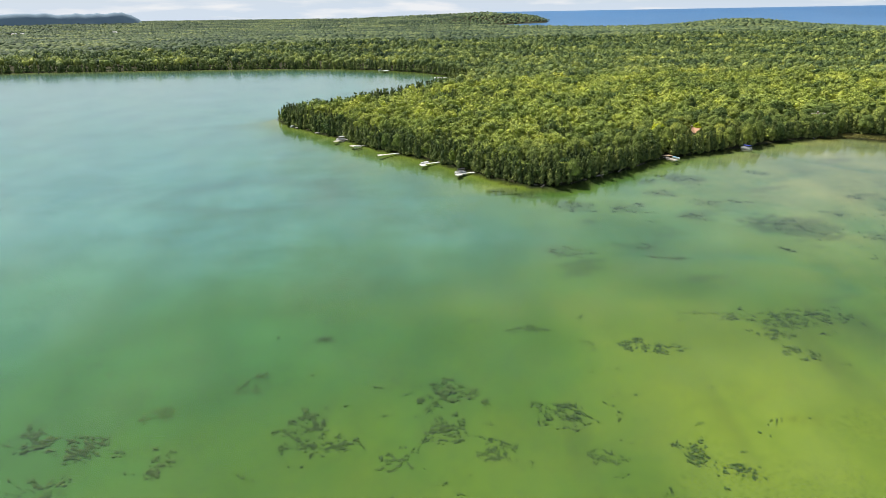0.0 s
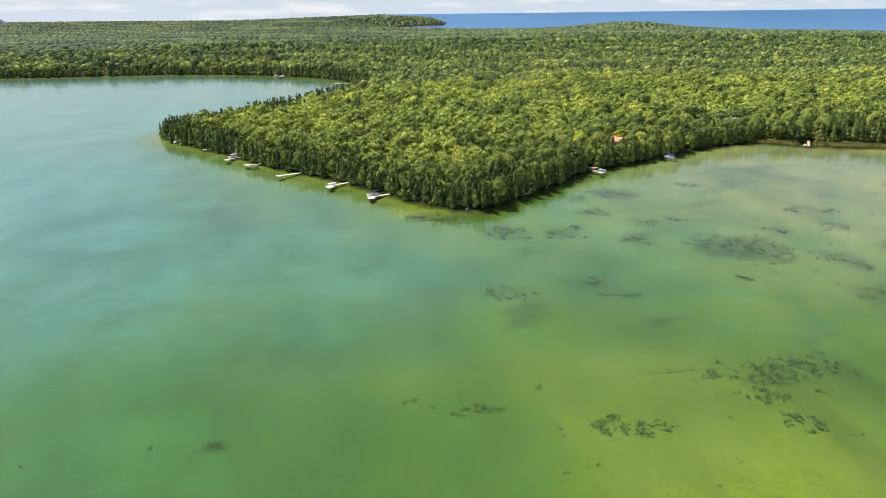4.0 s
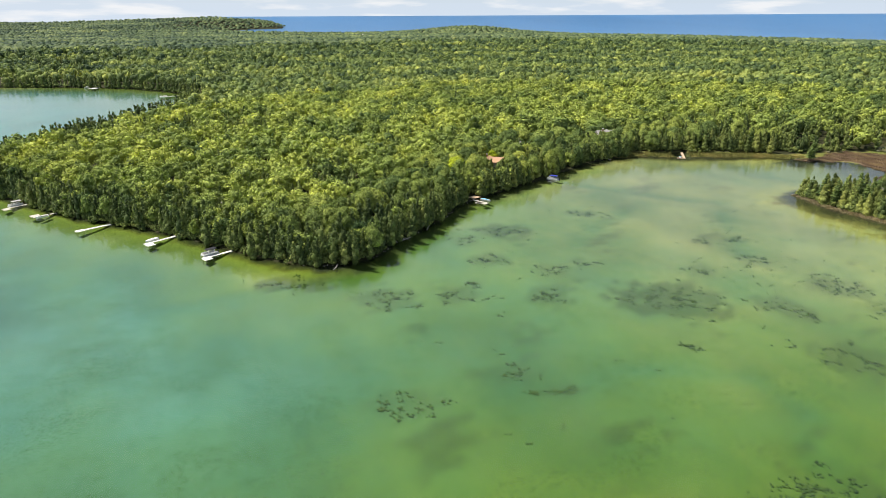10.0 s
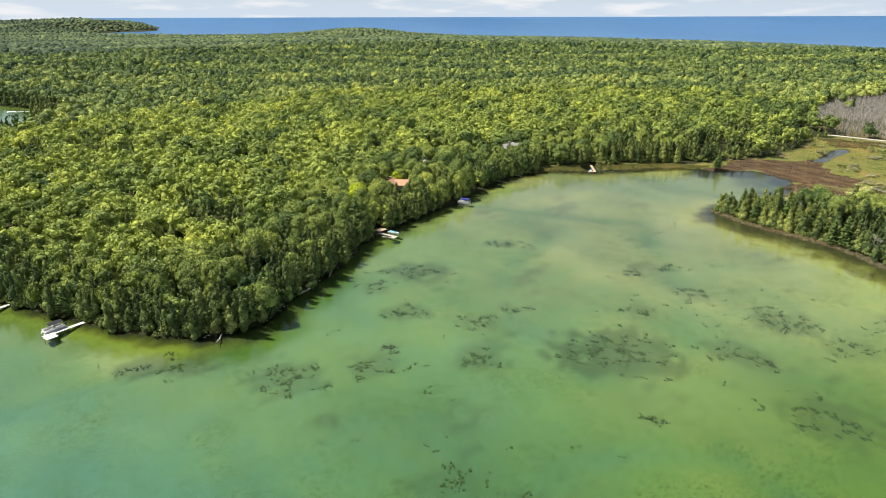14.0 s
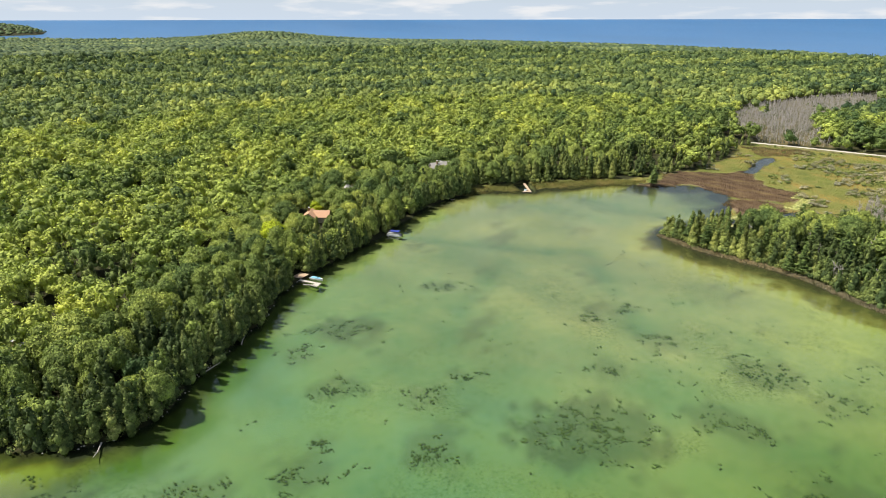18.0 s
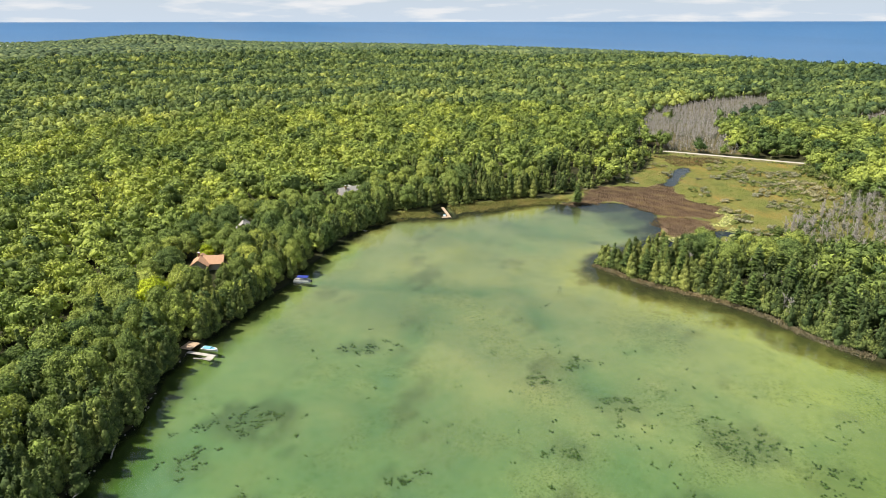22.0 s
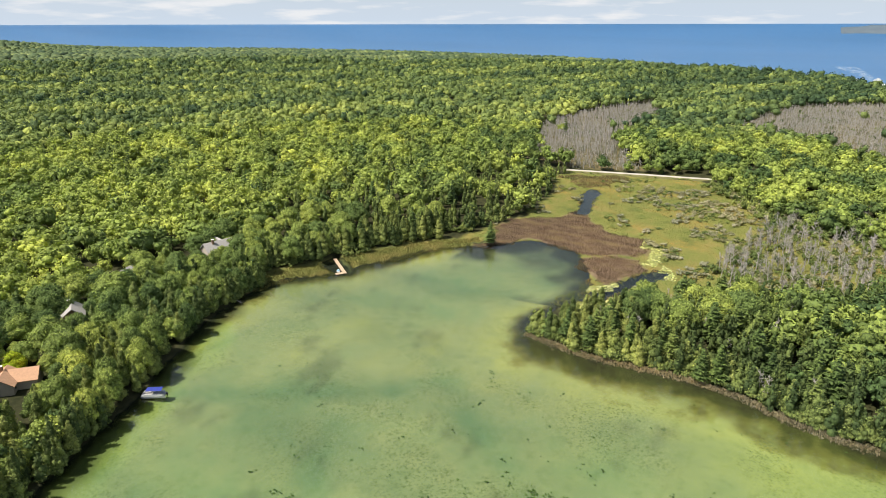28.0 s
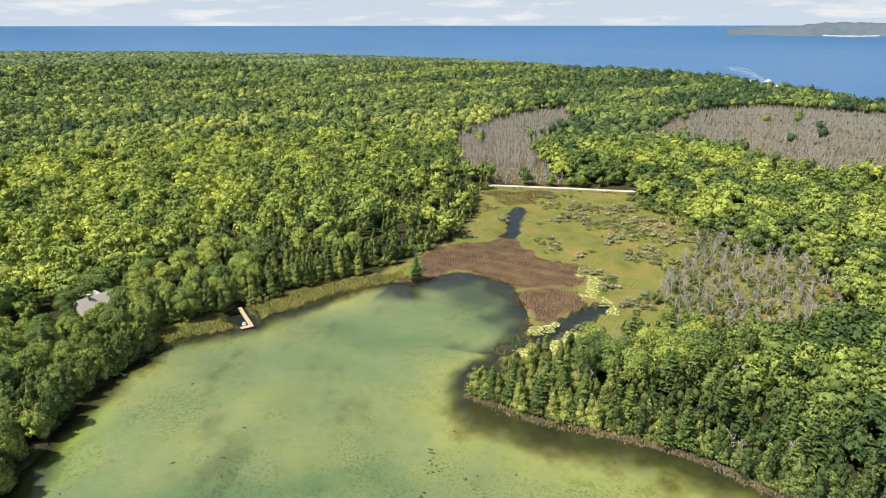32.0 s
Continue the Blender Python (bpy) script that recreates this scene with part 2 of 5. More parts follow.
# ground: forest floor, marsh, sedge, shore and the lake bed, by zones of the plan and by the bed's depth
kg = Mat("ground", 0.9, 0.15)
sep = kg.n("SeparateXYZ")
gg = kg.n("NewGeometry")
kg.l(gg.outputs["Position"], sep.inputs[0])
wob = kg.n("Math")
wob.operation = "MULTIPLY_ADD"
kg.l(kg.noise(0.09, 6, rough=0.62), wob.inputs[0])
wob.inputs[1].default_value = 1.5
kg.l(sep.outputs["Z"], wob.inputs[2])
deep = kg.n("MapRange")
deep.inputs["From Min"].default_value, deep.inputs["From Max"].default_value = 0.75, -7.25
kg.l(wob.outputs[0], deep.inputs["Value"])
# deepest stops are paler and bluer, painting sky reflection on the west water
bed = kg.ramp(deep.outputs["Result"], (0.0, (0.04, 0.04, 0.014)), (0.05, (0.085, 0.095, 0.022)), (0.085, (0.19, 0.195, 0.05)), (0.12, (0.29, 0.335, 0.115)), (0.2, (0.235, 0.29, 0.125)),
              (0.34, (0.135, 0.225, 0.1)), (0.5, (0.09, 0.2, 0.145)), (0.7, (0.105, 0.255, 0.27)), (1.0, (0.135, 0.285, 0.36)))
sand = kg.ramp(kg.noise(0.03, 5, kg.where((1, 0.5, 1)), 0.6), (0.36, (0.78, 0.82, 0.8)), (0.6, (1.08, 1.04, 0.95)))
bed = kg.mix(0.85, bed, sand, "MULTIPLY")
sprigs = kg.ramp(kg.noise(1.3, 5, rough=0.7), (0.5, (1, 1, 1)), (0.62, (0.5, 0.56, 0.42)))
where_s = kg.ramp(kg.noise(0.045, 4), (0.42, (0, 0, 0)), (0.6, (0.9, 0.9, 0.9)))
bed = kg.mix(where_s, bed, kg.mix(1.0, bed, sprigs, "MULTIPLY"))
algae = kg.ramp(kg.noise(0.35, 5), (0.5, (1, 1, 1)), (0.75, (0.72, 0.78, 0.66)))
bed = kg.mix(0.6, bed, algae, "MULTIPLY")
zone = kg.n("Attribute")
zone.attribute_name = "zone"
zs = kg.n("SeparateColor")
kg.l(zone.outputs["Color"], zs.inputs[0])
# bed tint by zone; the arm's extra blue is painted sky sheen
silt_and_sheen = kg.ramp(zone.outputs["Alpha"], (0.0, (0.6, 0.78, 0.29)), (0.5, (1.0, 1.1, 1.08)), (1.0, (0.99, 0.99, 1.22)))
bed = kg.mix(1.0, bed, silt_and_sheen, "MULTIPLY")
# weed and mud darken the bottom, as do tree reflections painted off wooded shores
mud_and_reflection = kg.ramp(kg.noise(0.5, 5), (0.35, (0.008, 0.011, 0.011)), (0.7, (0.026, 0.034, 0.026)))
bed = kg.mix(zs.outputs["Blue"], bed, mud_and_reflection)
floor_c = kg.ramp(kg.noise(0.3, 5), (0.3, (0.022, 0.026, 0.01)), (0.7, (0.06, 0.058, 0.024)))
marsh_c = kg.ramp(kg.noise(0.07, 5), (0.3, (0.11, 0.13, 0.035)), (0.5, (0.2, 0.205, 0.055)), (0.72, (0.28, 0.215, 0.075)))
sedge_c = kg.ramp(kg.noise(0.2, 5), (0.3, (0.13, 0.085, 0.055)), (0.7, (0.23, 0.16, 0.1)))
land = kg.mix(zs.outputs["Red"], floor_c, marsh_c)
land = kg.mix(zs.outputs["Green"], land, sedge_c)
wet = kg.n("MapRange")
wet.inputs["From Min"].default_value, wet.inputs["From Max"].default_value = 0.02, 0.14
kg.l(sep.outputs["Z"], wet.inputs["Value"])
bed = kg.mix(1.0, bed, (1.0, 0.92, 0.83), "MULTIPLY")
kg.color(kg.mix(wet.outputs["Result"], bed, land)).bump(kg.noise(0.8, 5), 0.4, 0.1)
M_GROUND = kg.m

# ---- the plan: shorelines ----
SHORE_BAY = [(-2200, 300), (-1500, 900), (-1050, 1090), (-745, 1143), (-653, 1150), (-462, 1155), (-270, 1158), (-140, 1122), (-50, 1062), (0, 1000), (20, 950),
             (22, 905), (8, 845), (-20, 775), (-52, 712), (-92, 652), (-128, 612)]
SHORE_POINT = [(-144, 590), (-140, 572), (-126, 547), (-104, 519), (-75, 484), (-46, 444), (-26, 422), (-1, 395), (19, 367), (31, 351), (42, 341.5), (54, 336), (68, 338),
               (84, 354), (107, 371), (122, 386), (132, 396), (139, 400), (150, 405), (162, 411), (193, 425), (215, 437)]
SHORE_HEAD = [(232, 447), (250, 455), (268, 459), (284, 460), (294, 454), (307, 443), (320, 440), (335, 434), (353, 427), (370, 414), (377, 402), (393, 392), (397, 379),
              (391, 363), (377, 354), (364, 347), (350, 341), (336, 340), (320, 345)]
SHORE_EAST = [(303, 345), (295, 337), (292, 321), (293, 305), (294, 289), (292, 274), (287, 262), (284, 252), (283, 230), (290, 180), (320, 60), (300, -150), (100, -420),
              (-600, -560), (-1500, -400), (-2200, -150)]
LAKE = SHORE_BAY + SHORE_POINT + SHORE_HEAD + SHORE_EAST
COAST = [(9000, -900), (1050, -900), (1010, -300), (1060, 0), (1140, 65), (1215, 92), (1330, 138), (1400, 196), (1500, 252), (1612, 300), (1725, 470), (1875, 705), (1935, 800), (2075, 1190),
         (2110, 1700), (2040, 2350), (1800, 2850), (1690, 3180), (1560, 3300), (1300, 3400), (1000, 3430), (760, 3480), (560, 3620), (400, 3740), (274, 3850), (300, 3930), (450, 4010),
         (630, 4090), (665, 4200), (600, 4600), (600, 6000), (9000, 6000)]
SEDGE_A = [(370, 409), (389, 407), (413, 416), (427, 417), (440, 396), (460, 390), (461, 384), (442, 371), (429, 357), (430, 344), (419, 336), (407, 334), (397, 342), (390, 358), (391, 368),
           (395, 379), (397, 390), (394, 396), (384, 396), (371, 403)]
SEDGE_B = [(381, 360), (389, 353), (395, 341), (395, 333), (385, 326), (377, 329), (366, 333), (359, 337), (360, 343), (365, 348), (372, 355)]
MARSH = [(370, 425), (440, 412), (500, 420), (545, 440), (575, 420), (590, 350), (542, 312), (486, 277), (480, 235), (408, 225), (378, 252), (366, 281), (345, 312), (318, 338),
         (325, 350), (350, 343), (391, 363), (397, 379), (393, 392)]
REEDS = [(268, 458), (283, 459), (294, 453), (307, 442), (320, 439), (335, 433), (353, 426), (372, 411), (386, 415), (378, 422), (364, 438), (342, 448), (322, 456), (307, 463), (295, 470), (280, 470)]
CHANNEL = [(387, 320), (380, 325.5), (371, 329.5), (360, 333), (351, 335), (343, 338), (342, 333), (347, 331), (353, 329), (361, 325), (372, 321), (385, 316)]
STREAM = [(456, 388), (472, 391.5), (487, 397), (504, 401), (516, 402), (518, 397), (506, 392), (489, 390), (472, 385), (459, 382)]
DEAD_A = [(637, 500), (779, 545), (884, 535), (999, 490), (870, 446), (757, 453), (640, 425), (592, 385), (572, 440), (574, 475)]
DEAD_B = [(797, 367), (1037, 332), (1144, 252), (1109, 113), (900, 120), (689, 165), (660, 215), (712, 278), (779, 328)]
COVE = [(294, 354), (299, 342), (310, 335), (322, 331), (336, 316), (352, 310), (372, 322), (362, 345), (335, 356)]
BRUSH = [(425, 302), (491, 285), (522, 272), (522, 246), (482, 228), (408, 228), (380, 250), (368, 281), (372, 297)]


def smooth(points, per=4):
    """A closed curve through the corners of a plan."""
    p = np.array(points, float)
    a, b, c, d = np.roll(p, 1, 0), p, np.roll(p, -1, 0), np.roll(p, -2, 0)
    out = []
    for s in np.arange(per) / per:
        out.append(0.5 * (2 * b + (c - a) * s + (2 * a - 5 * b + 4 * c - d) * s * s + (3 * b - a - 3 * c + d) * s ** 3))
    return np.stack(out, 1).reshape(-1, 2)


def inside(poly, x, y):
    poly = np.asarray(poly, float)
    res = np.zeros(np.shape(x), bool)
    x0, y0 = poly[-1]
    for x1, y1 in poly:
        cut = (y1 > y) != (y0 > y)
        if y1 != y0:
            res ^= cut & (x < (x0 - x1) * (y - y1) / (y0 - y1) + x1)
        x0, y0 = x1, y1
    return res


def loosely(poly, x, y, by=4.0):
    """As inside(), with an uneven edge."""
    return inside(poly, x + by * waves(x, y, 26, 41) + 0.5 * by * waves(x, y, 9, 43), y + by * waves(x, y, 24, 42) + 0.5 * by * waves(x, y, 8, 44))


def edge_distance(poly, x, y):
    poly = np.asarray(poly, float)
    best = np.full(np.shape(x), 1e9)
    ax, ay = poly[-1]
    for bx, by in poly:
        dx, dy = bx - ax, by - ay
        k = np.clip(((x - ax) * dx + (y - ay) * dy) / (dx * dx + dy * dy + 1e-9), 0, 1)
        best = np.minimum(best, np.hypot(x - ax - k * dx, y - ay - k * dy))
        ax, ay = bx, by
    return best


def waves(x, y, size, seed):
    """Smooth random height between -1 and 1."""
    rs = np.random.RandomState(seed)
    s = 0
    for i in range(7):
        a, ph, q = rs.uniform(0, 6.28), rs.uniform(0, 6.28), rs.uniform(0.6, 1.7)
        s = s + np.sin((x * math.cos(a) + y * math.sin(a)) * q * 6.28 / size + ph)
    return s / 4.0


TROUGHS = [(204, 424, 243, 366, 0.54), (243, 366, 258, 354, 0.48), (222, 370, 175, 345, 0.36), (175, 345, 156, 330, 0.30), (257, 355, 236, 330, 0.42), (236, 330, 211, 296, 0.42), (211, 296, 174, 260, 0.36),
           (73, 238, 116, 234, 0.30), (116, 234, 138, 220, 0.48), (138, 220, 138, 203, 0.54), (138, 203, 122, 188, 0.54)]
LAKE_S, COAST_S = smooth(LAKE), smooth(COAST, 3)
SLIP = [(305, 441), (311, 436), (325, 456), (319, 460), (311, 458)]
CHANNEL_S, STREAM_S = smooth(CHANNEL, 3), smooth(STREAM, 3)


def bowl(x, y):
    """The far country and sea climb to the line of the horizon, in place of what lies past the last kilometres."""
    r = np.hypot(x - 60, y - 150)
    rim = 85 + 24 * np.clip(np.arctan2(x - 60, y - 150) / 1.57, 0, 1.1)
    return rim * (np.clip(r - 3000, 0, 1850) / 1850) ** 2


def ground_height(x, y):
    wet = inside(LAKE_S, x, y)
    d = edge_distance(LAKE_S, x, y) + 1.2 * waves(x, y, 23, 3)
    d = np.maximum(d, 0.05)
    sea = inside(COAST_S, x, y)
    ds = edge_distance(COAST_S, x, y)
    low = inside(MARSH, x, y) | inside(REEDS, x, y)
    dm = edge_distance(MARSH, x, y)
    rise = np.minimum(d, ds)
    hill = 0.3 + 0.05 * np.clip(rise, 0, 60) + np.clip(rise - 40, 0, 400) / 400 * (4 + 4 * waves(x, y, 620, 5))
    hill = 0.3 + (hill - 0.3) * np.clip(1.1 - np.clip(np.hypot(x, y) - 2300, 0, 900) / 900, 0, 1)
    hill = 0.3 + (hill - 0.3) * (1 - 0.65 * np.clip((x - 1050) / 200, 0, 1) * np.clip((900 - y) / 250, 0, 1))
    bluff = 33 * np.exp(-(((x - 1310) / 260) ** 2 + ((y - 3010) / 300) ** 2))
    head = 36 * np.exp(-(((x - 330) / 290) ** 4 + ((y - 4230) / 170) ** 2)) + 14 * np.exp(-(((x + 150) / 420) ** 2 + ((y - 4300) / 260) ** 2))
    ridge = 10 * np.exp(-(((x - 1200) / 700) ** 2 + ((y - 1900) / 800) ** 2))
    hill = hill + np.clip(rise / 60, 0, 1) * (bluff + ridge + head)
    hill = np.where(low, 0.22 + 0.08 * waves(x, y, 9, 8), np.minimum(hill, 0.3 + 0.12 * dm))
    chan = inside(CHANNEL_S, x, y) | inside(STREAM_S, x, y) | inside(SLIP, x, y)
    hill = np.where(chan, -1.6, hill)
    east = np.clip((x - 105) / 110, 0, 1) * np.clip((y - 120) / 120, 0, 1)
    south = np.clip((215 - y) / 110, 0, 1) * np.clip((x + 150) / 160, 0, 1)
    west = np.clip((60 - x) / 240, 0, 1)
    most = 2.9 + 3.4 * west * (1 - south) - 1.25 * east - 0.85 * south + 0.45 * waves(x, y, 130, 12) + 0.25 * waves(x, y, 48, 14)
    most = most - 0.5 * np.exp(-((x - 262) / 26) ** 2) * np.clip((345 - y) / 30, 0, 1)
    most = most - 0.9 * np.clip((x - 10) / 80, 0, 1) * np.clip((175 - y) / 60, 0, 1)
    most = most + 0.2 * np.exp(-(((x - 380) / 13) ** 2 + ((y - 374) / 15) ** 2)) + 0.25 * np.exp(-(((x - 350) / 30) ** 2 + ((y - 385) / 26) ** 2))
    most = most - 0.9 * np.exp(-((x - 75) / 65) ** 2 - ((y - 176) / 34) ** 2)
    most = most + 0.8 * np.exp(-((x - 60) / 45) ** 2 - ((y - 262) / 32) ** 2)
    most = most + 1.2 * np.exp(-((x + 5) / 52) ** 2 - ((y - 160) / 17) ** 2)
    for ax, ay, bx, by, deep in TROUGHS:
        most = most + deep * np.exp(-(edge_distance([(ax, ay), (bx, by)], x, y) / 4.5) ** 2)
    bank = np.where((x > 325) & (y < 415), 4.0, np.where((x > 283) | (y > 437), 11, np.where((x < 60) & (y > 330), 15.0, 4.5))) + 9 * west
    ease = np.where((x > 270) & (y < 348), d / (d + 7.0), 1.0)
    bed = -np.maximum(most, 0.9) * (1 - np.exp(-d / bank)) * ease - 0.12
    z = np.where(wet, bed, hill)
    z = np.where(sea, -3.0, z)
    return z + bowl(x, y) * (1 - np.where(sea | wet, 0, 0.46 * np.clip(ds / 900, 0, 1)))


def spaced(spans):
    out = []
    for a, b, s in spans:
        out += list(np.arange(a, b, s))
    return np.array(out + [spans[-1][1]])


def sheet(name, xs, ys, zfun, mat, zones=None):
    X, Y = np.meshgrid(xs, ys)
    Z = zfun(X, Y)
    nx, ny = len(xs), len(ys)
    i = np.arange(nx * ny).reshape(ny, nx)
    quads = np.stack([i[:-1, :-1], i[:-1, 1:], i[1:, 1:], i[1:, :-1]], -1).reshape(-1, 4)
    me = raw_mesh(name, np.stack([X, Y, Z], -1).reshape(-1, 3), quads, mat)
    if zones is not None:
        at = me.attributes.new("zone", "FLOAT_COLOR", "POINT")
        at.data.foreach_set("color", zones(X.ravel(), Y.ravel()).astype(np.float32).ravel())
    return new(name, me)


def raw_mesh(name, verts, faces, mat, variety=None):
    """A mesh from arrays: faces all of one corner count."""
    me = bpy.data.meshes.new(name)
    verts, faces = np.asarray(verts, np.float32), np.asarray(faces, np.int32)
    k = faces.shape[1]
    me.vertices.add(len(verts))
    me.vertices.foreach_set("co", verts.ravel())
    me.loops.add(faces.size)
    me.loops.foreach_set("vertex_index", faces.ravel())
    me.polygons.add(len(faces))
    me.polygons.foreach_set("loop_start", np.arange(0, faces.size, k, dtype=np.int32))
    me.polygons.foreach_set("loop_total", np.full(len(faces), k, np.int32))
    me.polygons.foreach_set("use_smooth", np.ones(len(faces), bool))
    me.materials.append(mat)
    if variety is not None:
        at = me.attributes.new("variety", "FLOAT", "POINT")
        at.data.foreach_set("value", np.asarray(variety, np.float32))
    me.update(calc_edges=True)
    me.validate()
    return me


# beds of weed on the bottom: centre, half length, half width, turn in degrees
WEED_BEDS = [(152, 268, 19, 15, -35), (182, 248, 7, 13, 10), (171, 217, 9, 12, 20), (64, 305, 11, 9, -20), (36, 328, 14, 5, -25), (181, 366, 9, 5, -30), (87, 300, 7, 7, -20),
             (135, 357, 12, 9, -30), (113, 326, 9, 6, -30), (116, 287, 8, 6, -25), (116, 180, 11, 9, -20), (212, 254, 11, 10, -40)]
WEED_NORTH = [(130, 307, 6, 6, -30), (146, 308, 6, 3, -20), (80, 247, 7, 5, -20), (134, 239, 4, 2, -20), (180, 285, 5, 6, -30), (206, 285, 6, 8, -30), (219, 308, 7, 5, -30), (113, 351, 5, 7, -41),
              (203, 309, 5, 5, -41), (96, 306, 4, 4, -41), (212, 233, 8, 7, -30), (50, 243, 9, 6, -15), (88, 234, 8, 2, -20)]
WEED_SOUTH = [(-94, 126, 8, 5, 0), (-81, 122, 7, 7, 20), (-70, 135, 5, 3, 0), (-62, 115, 3, 5, 0), (-32, 129, 6, 6, 30), (-27, 120, 8, 4, 0), (0, 141, 9, 7, -20), (0, 125, 5, 7, 0), (11, 117, 5, 4, 0),
              (28, 131, 6, 7, 0), (57, 161, 10, 4, -10), (103, 178, 9, 8, -10), (53, 114, 4, 6, 0), (59, 108, 4, 2, 0)]
WEED_SPARSE = [(-83, 108, 6, 4, 0), (-52, 149, 5, 5, 0), (25, 175, 6, 2, -5), (-12, 114, 5, 3, 0), (97, 157, 6, 4, 0), (34, 114, 5, 3, 0), (39, 164, 5, 3, -10), (87, 180, 7, 4, -10), (95, 169, 7, 3, -10),
               (-36, 173, 4, 4, -10)]


def bed_reach(x, y, bed):
    """0 in the middle of a bed of weed, 1 at its rim."""
    cx, cy, rx, ry, a = bed
    c_, s_ = math.cos(radians(a)), math.sin(radians(a))
    u, w = (x - cx) * c_ + (y - cy) * s_, (y - cy) * c_ - (x - cx) * s_
    return (u / rx) ** 2 + (w / ry) ** 2


def zones(x, y):
    red = np.maximum((loosely(MARSH, x, y, 2) | inside(REEDS, x, y)).astype(float), 0.5 * (inside(DEAD_A, x, y) | inside(DEAD_B, x, y)))
    green = np.maximum((loosely(SEDGE_A, x, y, 2.5) | loosely(SEDGE_B, x, y, 1.5)).astype(float), 0.45 * (inside(DEAD_A, x, y) | inside(DEAD_B, x, y)))
    blue = np.zeros_like(x)
    for bed in WEED_BEDS:
        q = bed_reach(x, y, bed) + 0.5 * waves(x, y, 13, 21) + 0.4 * waves(x, y, 5.5, 22)
        blue = np.maximum(blue, np.clip((1.1 - q) * 1.8, 0, 0.4 if bed[2] > 11 else 0.26))
    ring = np.hypot((x + 104) / 46, (y - 342) / 30) + 0.12 * waves(x, y, 40, 28)
    blue = np.maximum(blue, 0.2 * np.exp(-((ring - 1) / 0.3) ** 2))
    for bed in WEED_NORTH + WEED_SOUTH:
        q = bed_reach(x, y, bed) + 0.5 * waves(x, y, 9, 21)
        blue = np.maximum(blue, np.clip(1.2 - q, 0, 0.16))
    arm_ = np.clip((x - 105) / 100, 0, 1) * np.clip((y - 175) / 110, 0, 1)
    rim = np.clip((298 + 0.1 * x - y + 25 * waves(x, y, 160, 51)) / 120, 0, 1)
    for cx, cy, rx, ry, most in ((380, 373, 19, 19, 0.6), (309, 350, 14, 6, 0.93), (318, 343, 7, 5, 0.8)):
        q = ((x - cx) / rx) ** 2 + ((y - cy) / ry) ** 2 + 0.2 * waves(x, y, 12, 23)
        blue = np.maximum(blue, np.clip(1.25 - q, 0, 1) * most)
    d = edge_distance(LAKE_S, x, y)
    wide = 18 + 6 * waves(x, y, 22, 24)
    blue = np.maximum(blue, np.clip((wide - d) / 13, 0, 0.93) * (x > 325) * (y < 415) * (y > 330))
    # dark rim off wooded banks: mud, with tree reflections and shade painted in
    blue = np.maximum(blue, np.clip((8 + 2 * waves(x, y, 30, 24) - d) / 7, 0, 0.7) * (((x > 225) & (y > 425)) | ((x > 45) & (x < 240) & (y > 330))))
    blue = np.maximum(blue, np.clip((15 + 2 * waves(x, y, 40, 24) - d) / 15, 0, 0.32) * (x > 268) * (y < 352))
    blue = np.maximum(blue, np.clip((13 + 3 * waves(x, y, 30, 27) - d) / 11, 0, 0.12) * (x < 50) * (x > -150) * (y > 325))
    blue = np.maximum(blue, np.clip(0.7 * (waves(x, y, 34, 25) + 0.6 * waves(x, y, 11, 26) - 0.75), 0, 0.3) * (d > 14) * (x > 40))
    chan = inside(CHANNEL_S, x, y) | inside(STREAM_S, x, y) | inside(SLIP, x, y)
    chan |= (edge_distance(CHANNEL_S, x, y) < 2.2) | (edge_distance(STREAM_S, x, y) < 2.2)
    blue = np.where(chan, 0.98, blue)
    ledge = np.clip((15 + 5 * waves(x, y, 30, 27) - d) / 9, 0, 1) * (x < 250) * (x > -160) * (y > 320)
    return np.stack([red, green, blue, np.clip(0.5 + 0.5 * arm_ - 0.5 * rim - 0.6 * ledge, 0, 1)], -1)


XS = spaced([(-4990, -2400, 190), (-2400, -800, 80), (-800, -170, 21), (-170, 606, 3.0), (606, 900, 14), (900, 2400, 48), (2400, 4990, 190)])
YS = spaced([(-2600, -500, 190), (-500, 190, 25), (190, 610, 3.0), (610, 1200, 10), (1200, 3400, 50), (3400, 4990, 100)])
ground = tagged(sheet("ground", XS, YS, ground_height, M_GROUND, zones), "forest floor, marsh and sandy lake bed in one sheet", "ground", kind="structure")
lake = tagged(sheet("water_lake", spaced([(-2300, 540, 60)]), spaced([(-600, 1220, 60)]), lambda x, y: 0 * x, M_LAKE), "clear green lake water over pale sand", "water", kind="structure")
SYS = spaced([(-2600, 4990, 70)])
sea = tagged(sheet("water_sea", spaced([(640, 4990, 58)]), SYS, lambda x, y: bowl(x, y) - 0.3, M_SEA), "open blue water to the horizon", "water", kind="structure")

tagged(sheet("water_inlet", spaced([(230, 640, 41)]), spaced([(3480, 4990, 58)]), lambda x, y: bowl(x, y) - 0.3, M_SEA), "blue inlet in front of a headland", "water", kind="structure")


def z_at(x, y):
    return float(ground_height(np.array([float(x)]), np.array([float(y)]))[0])


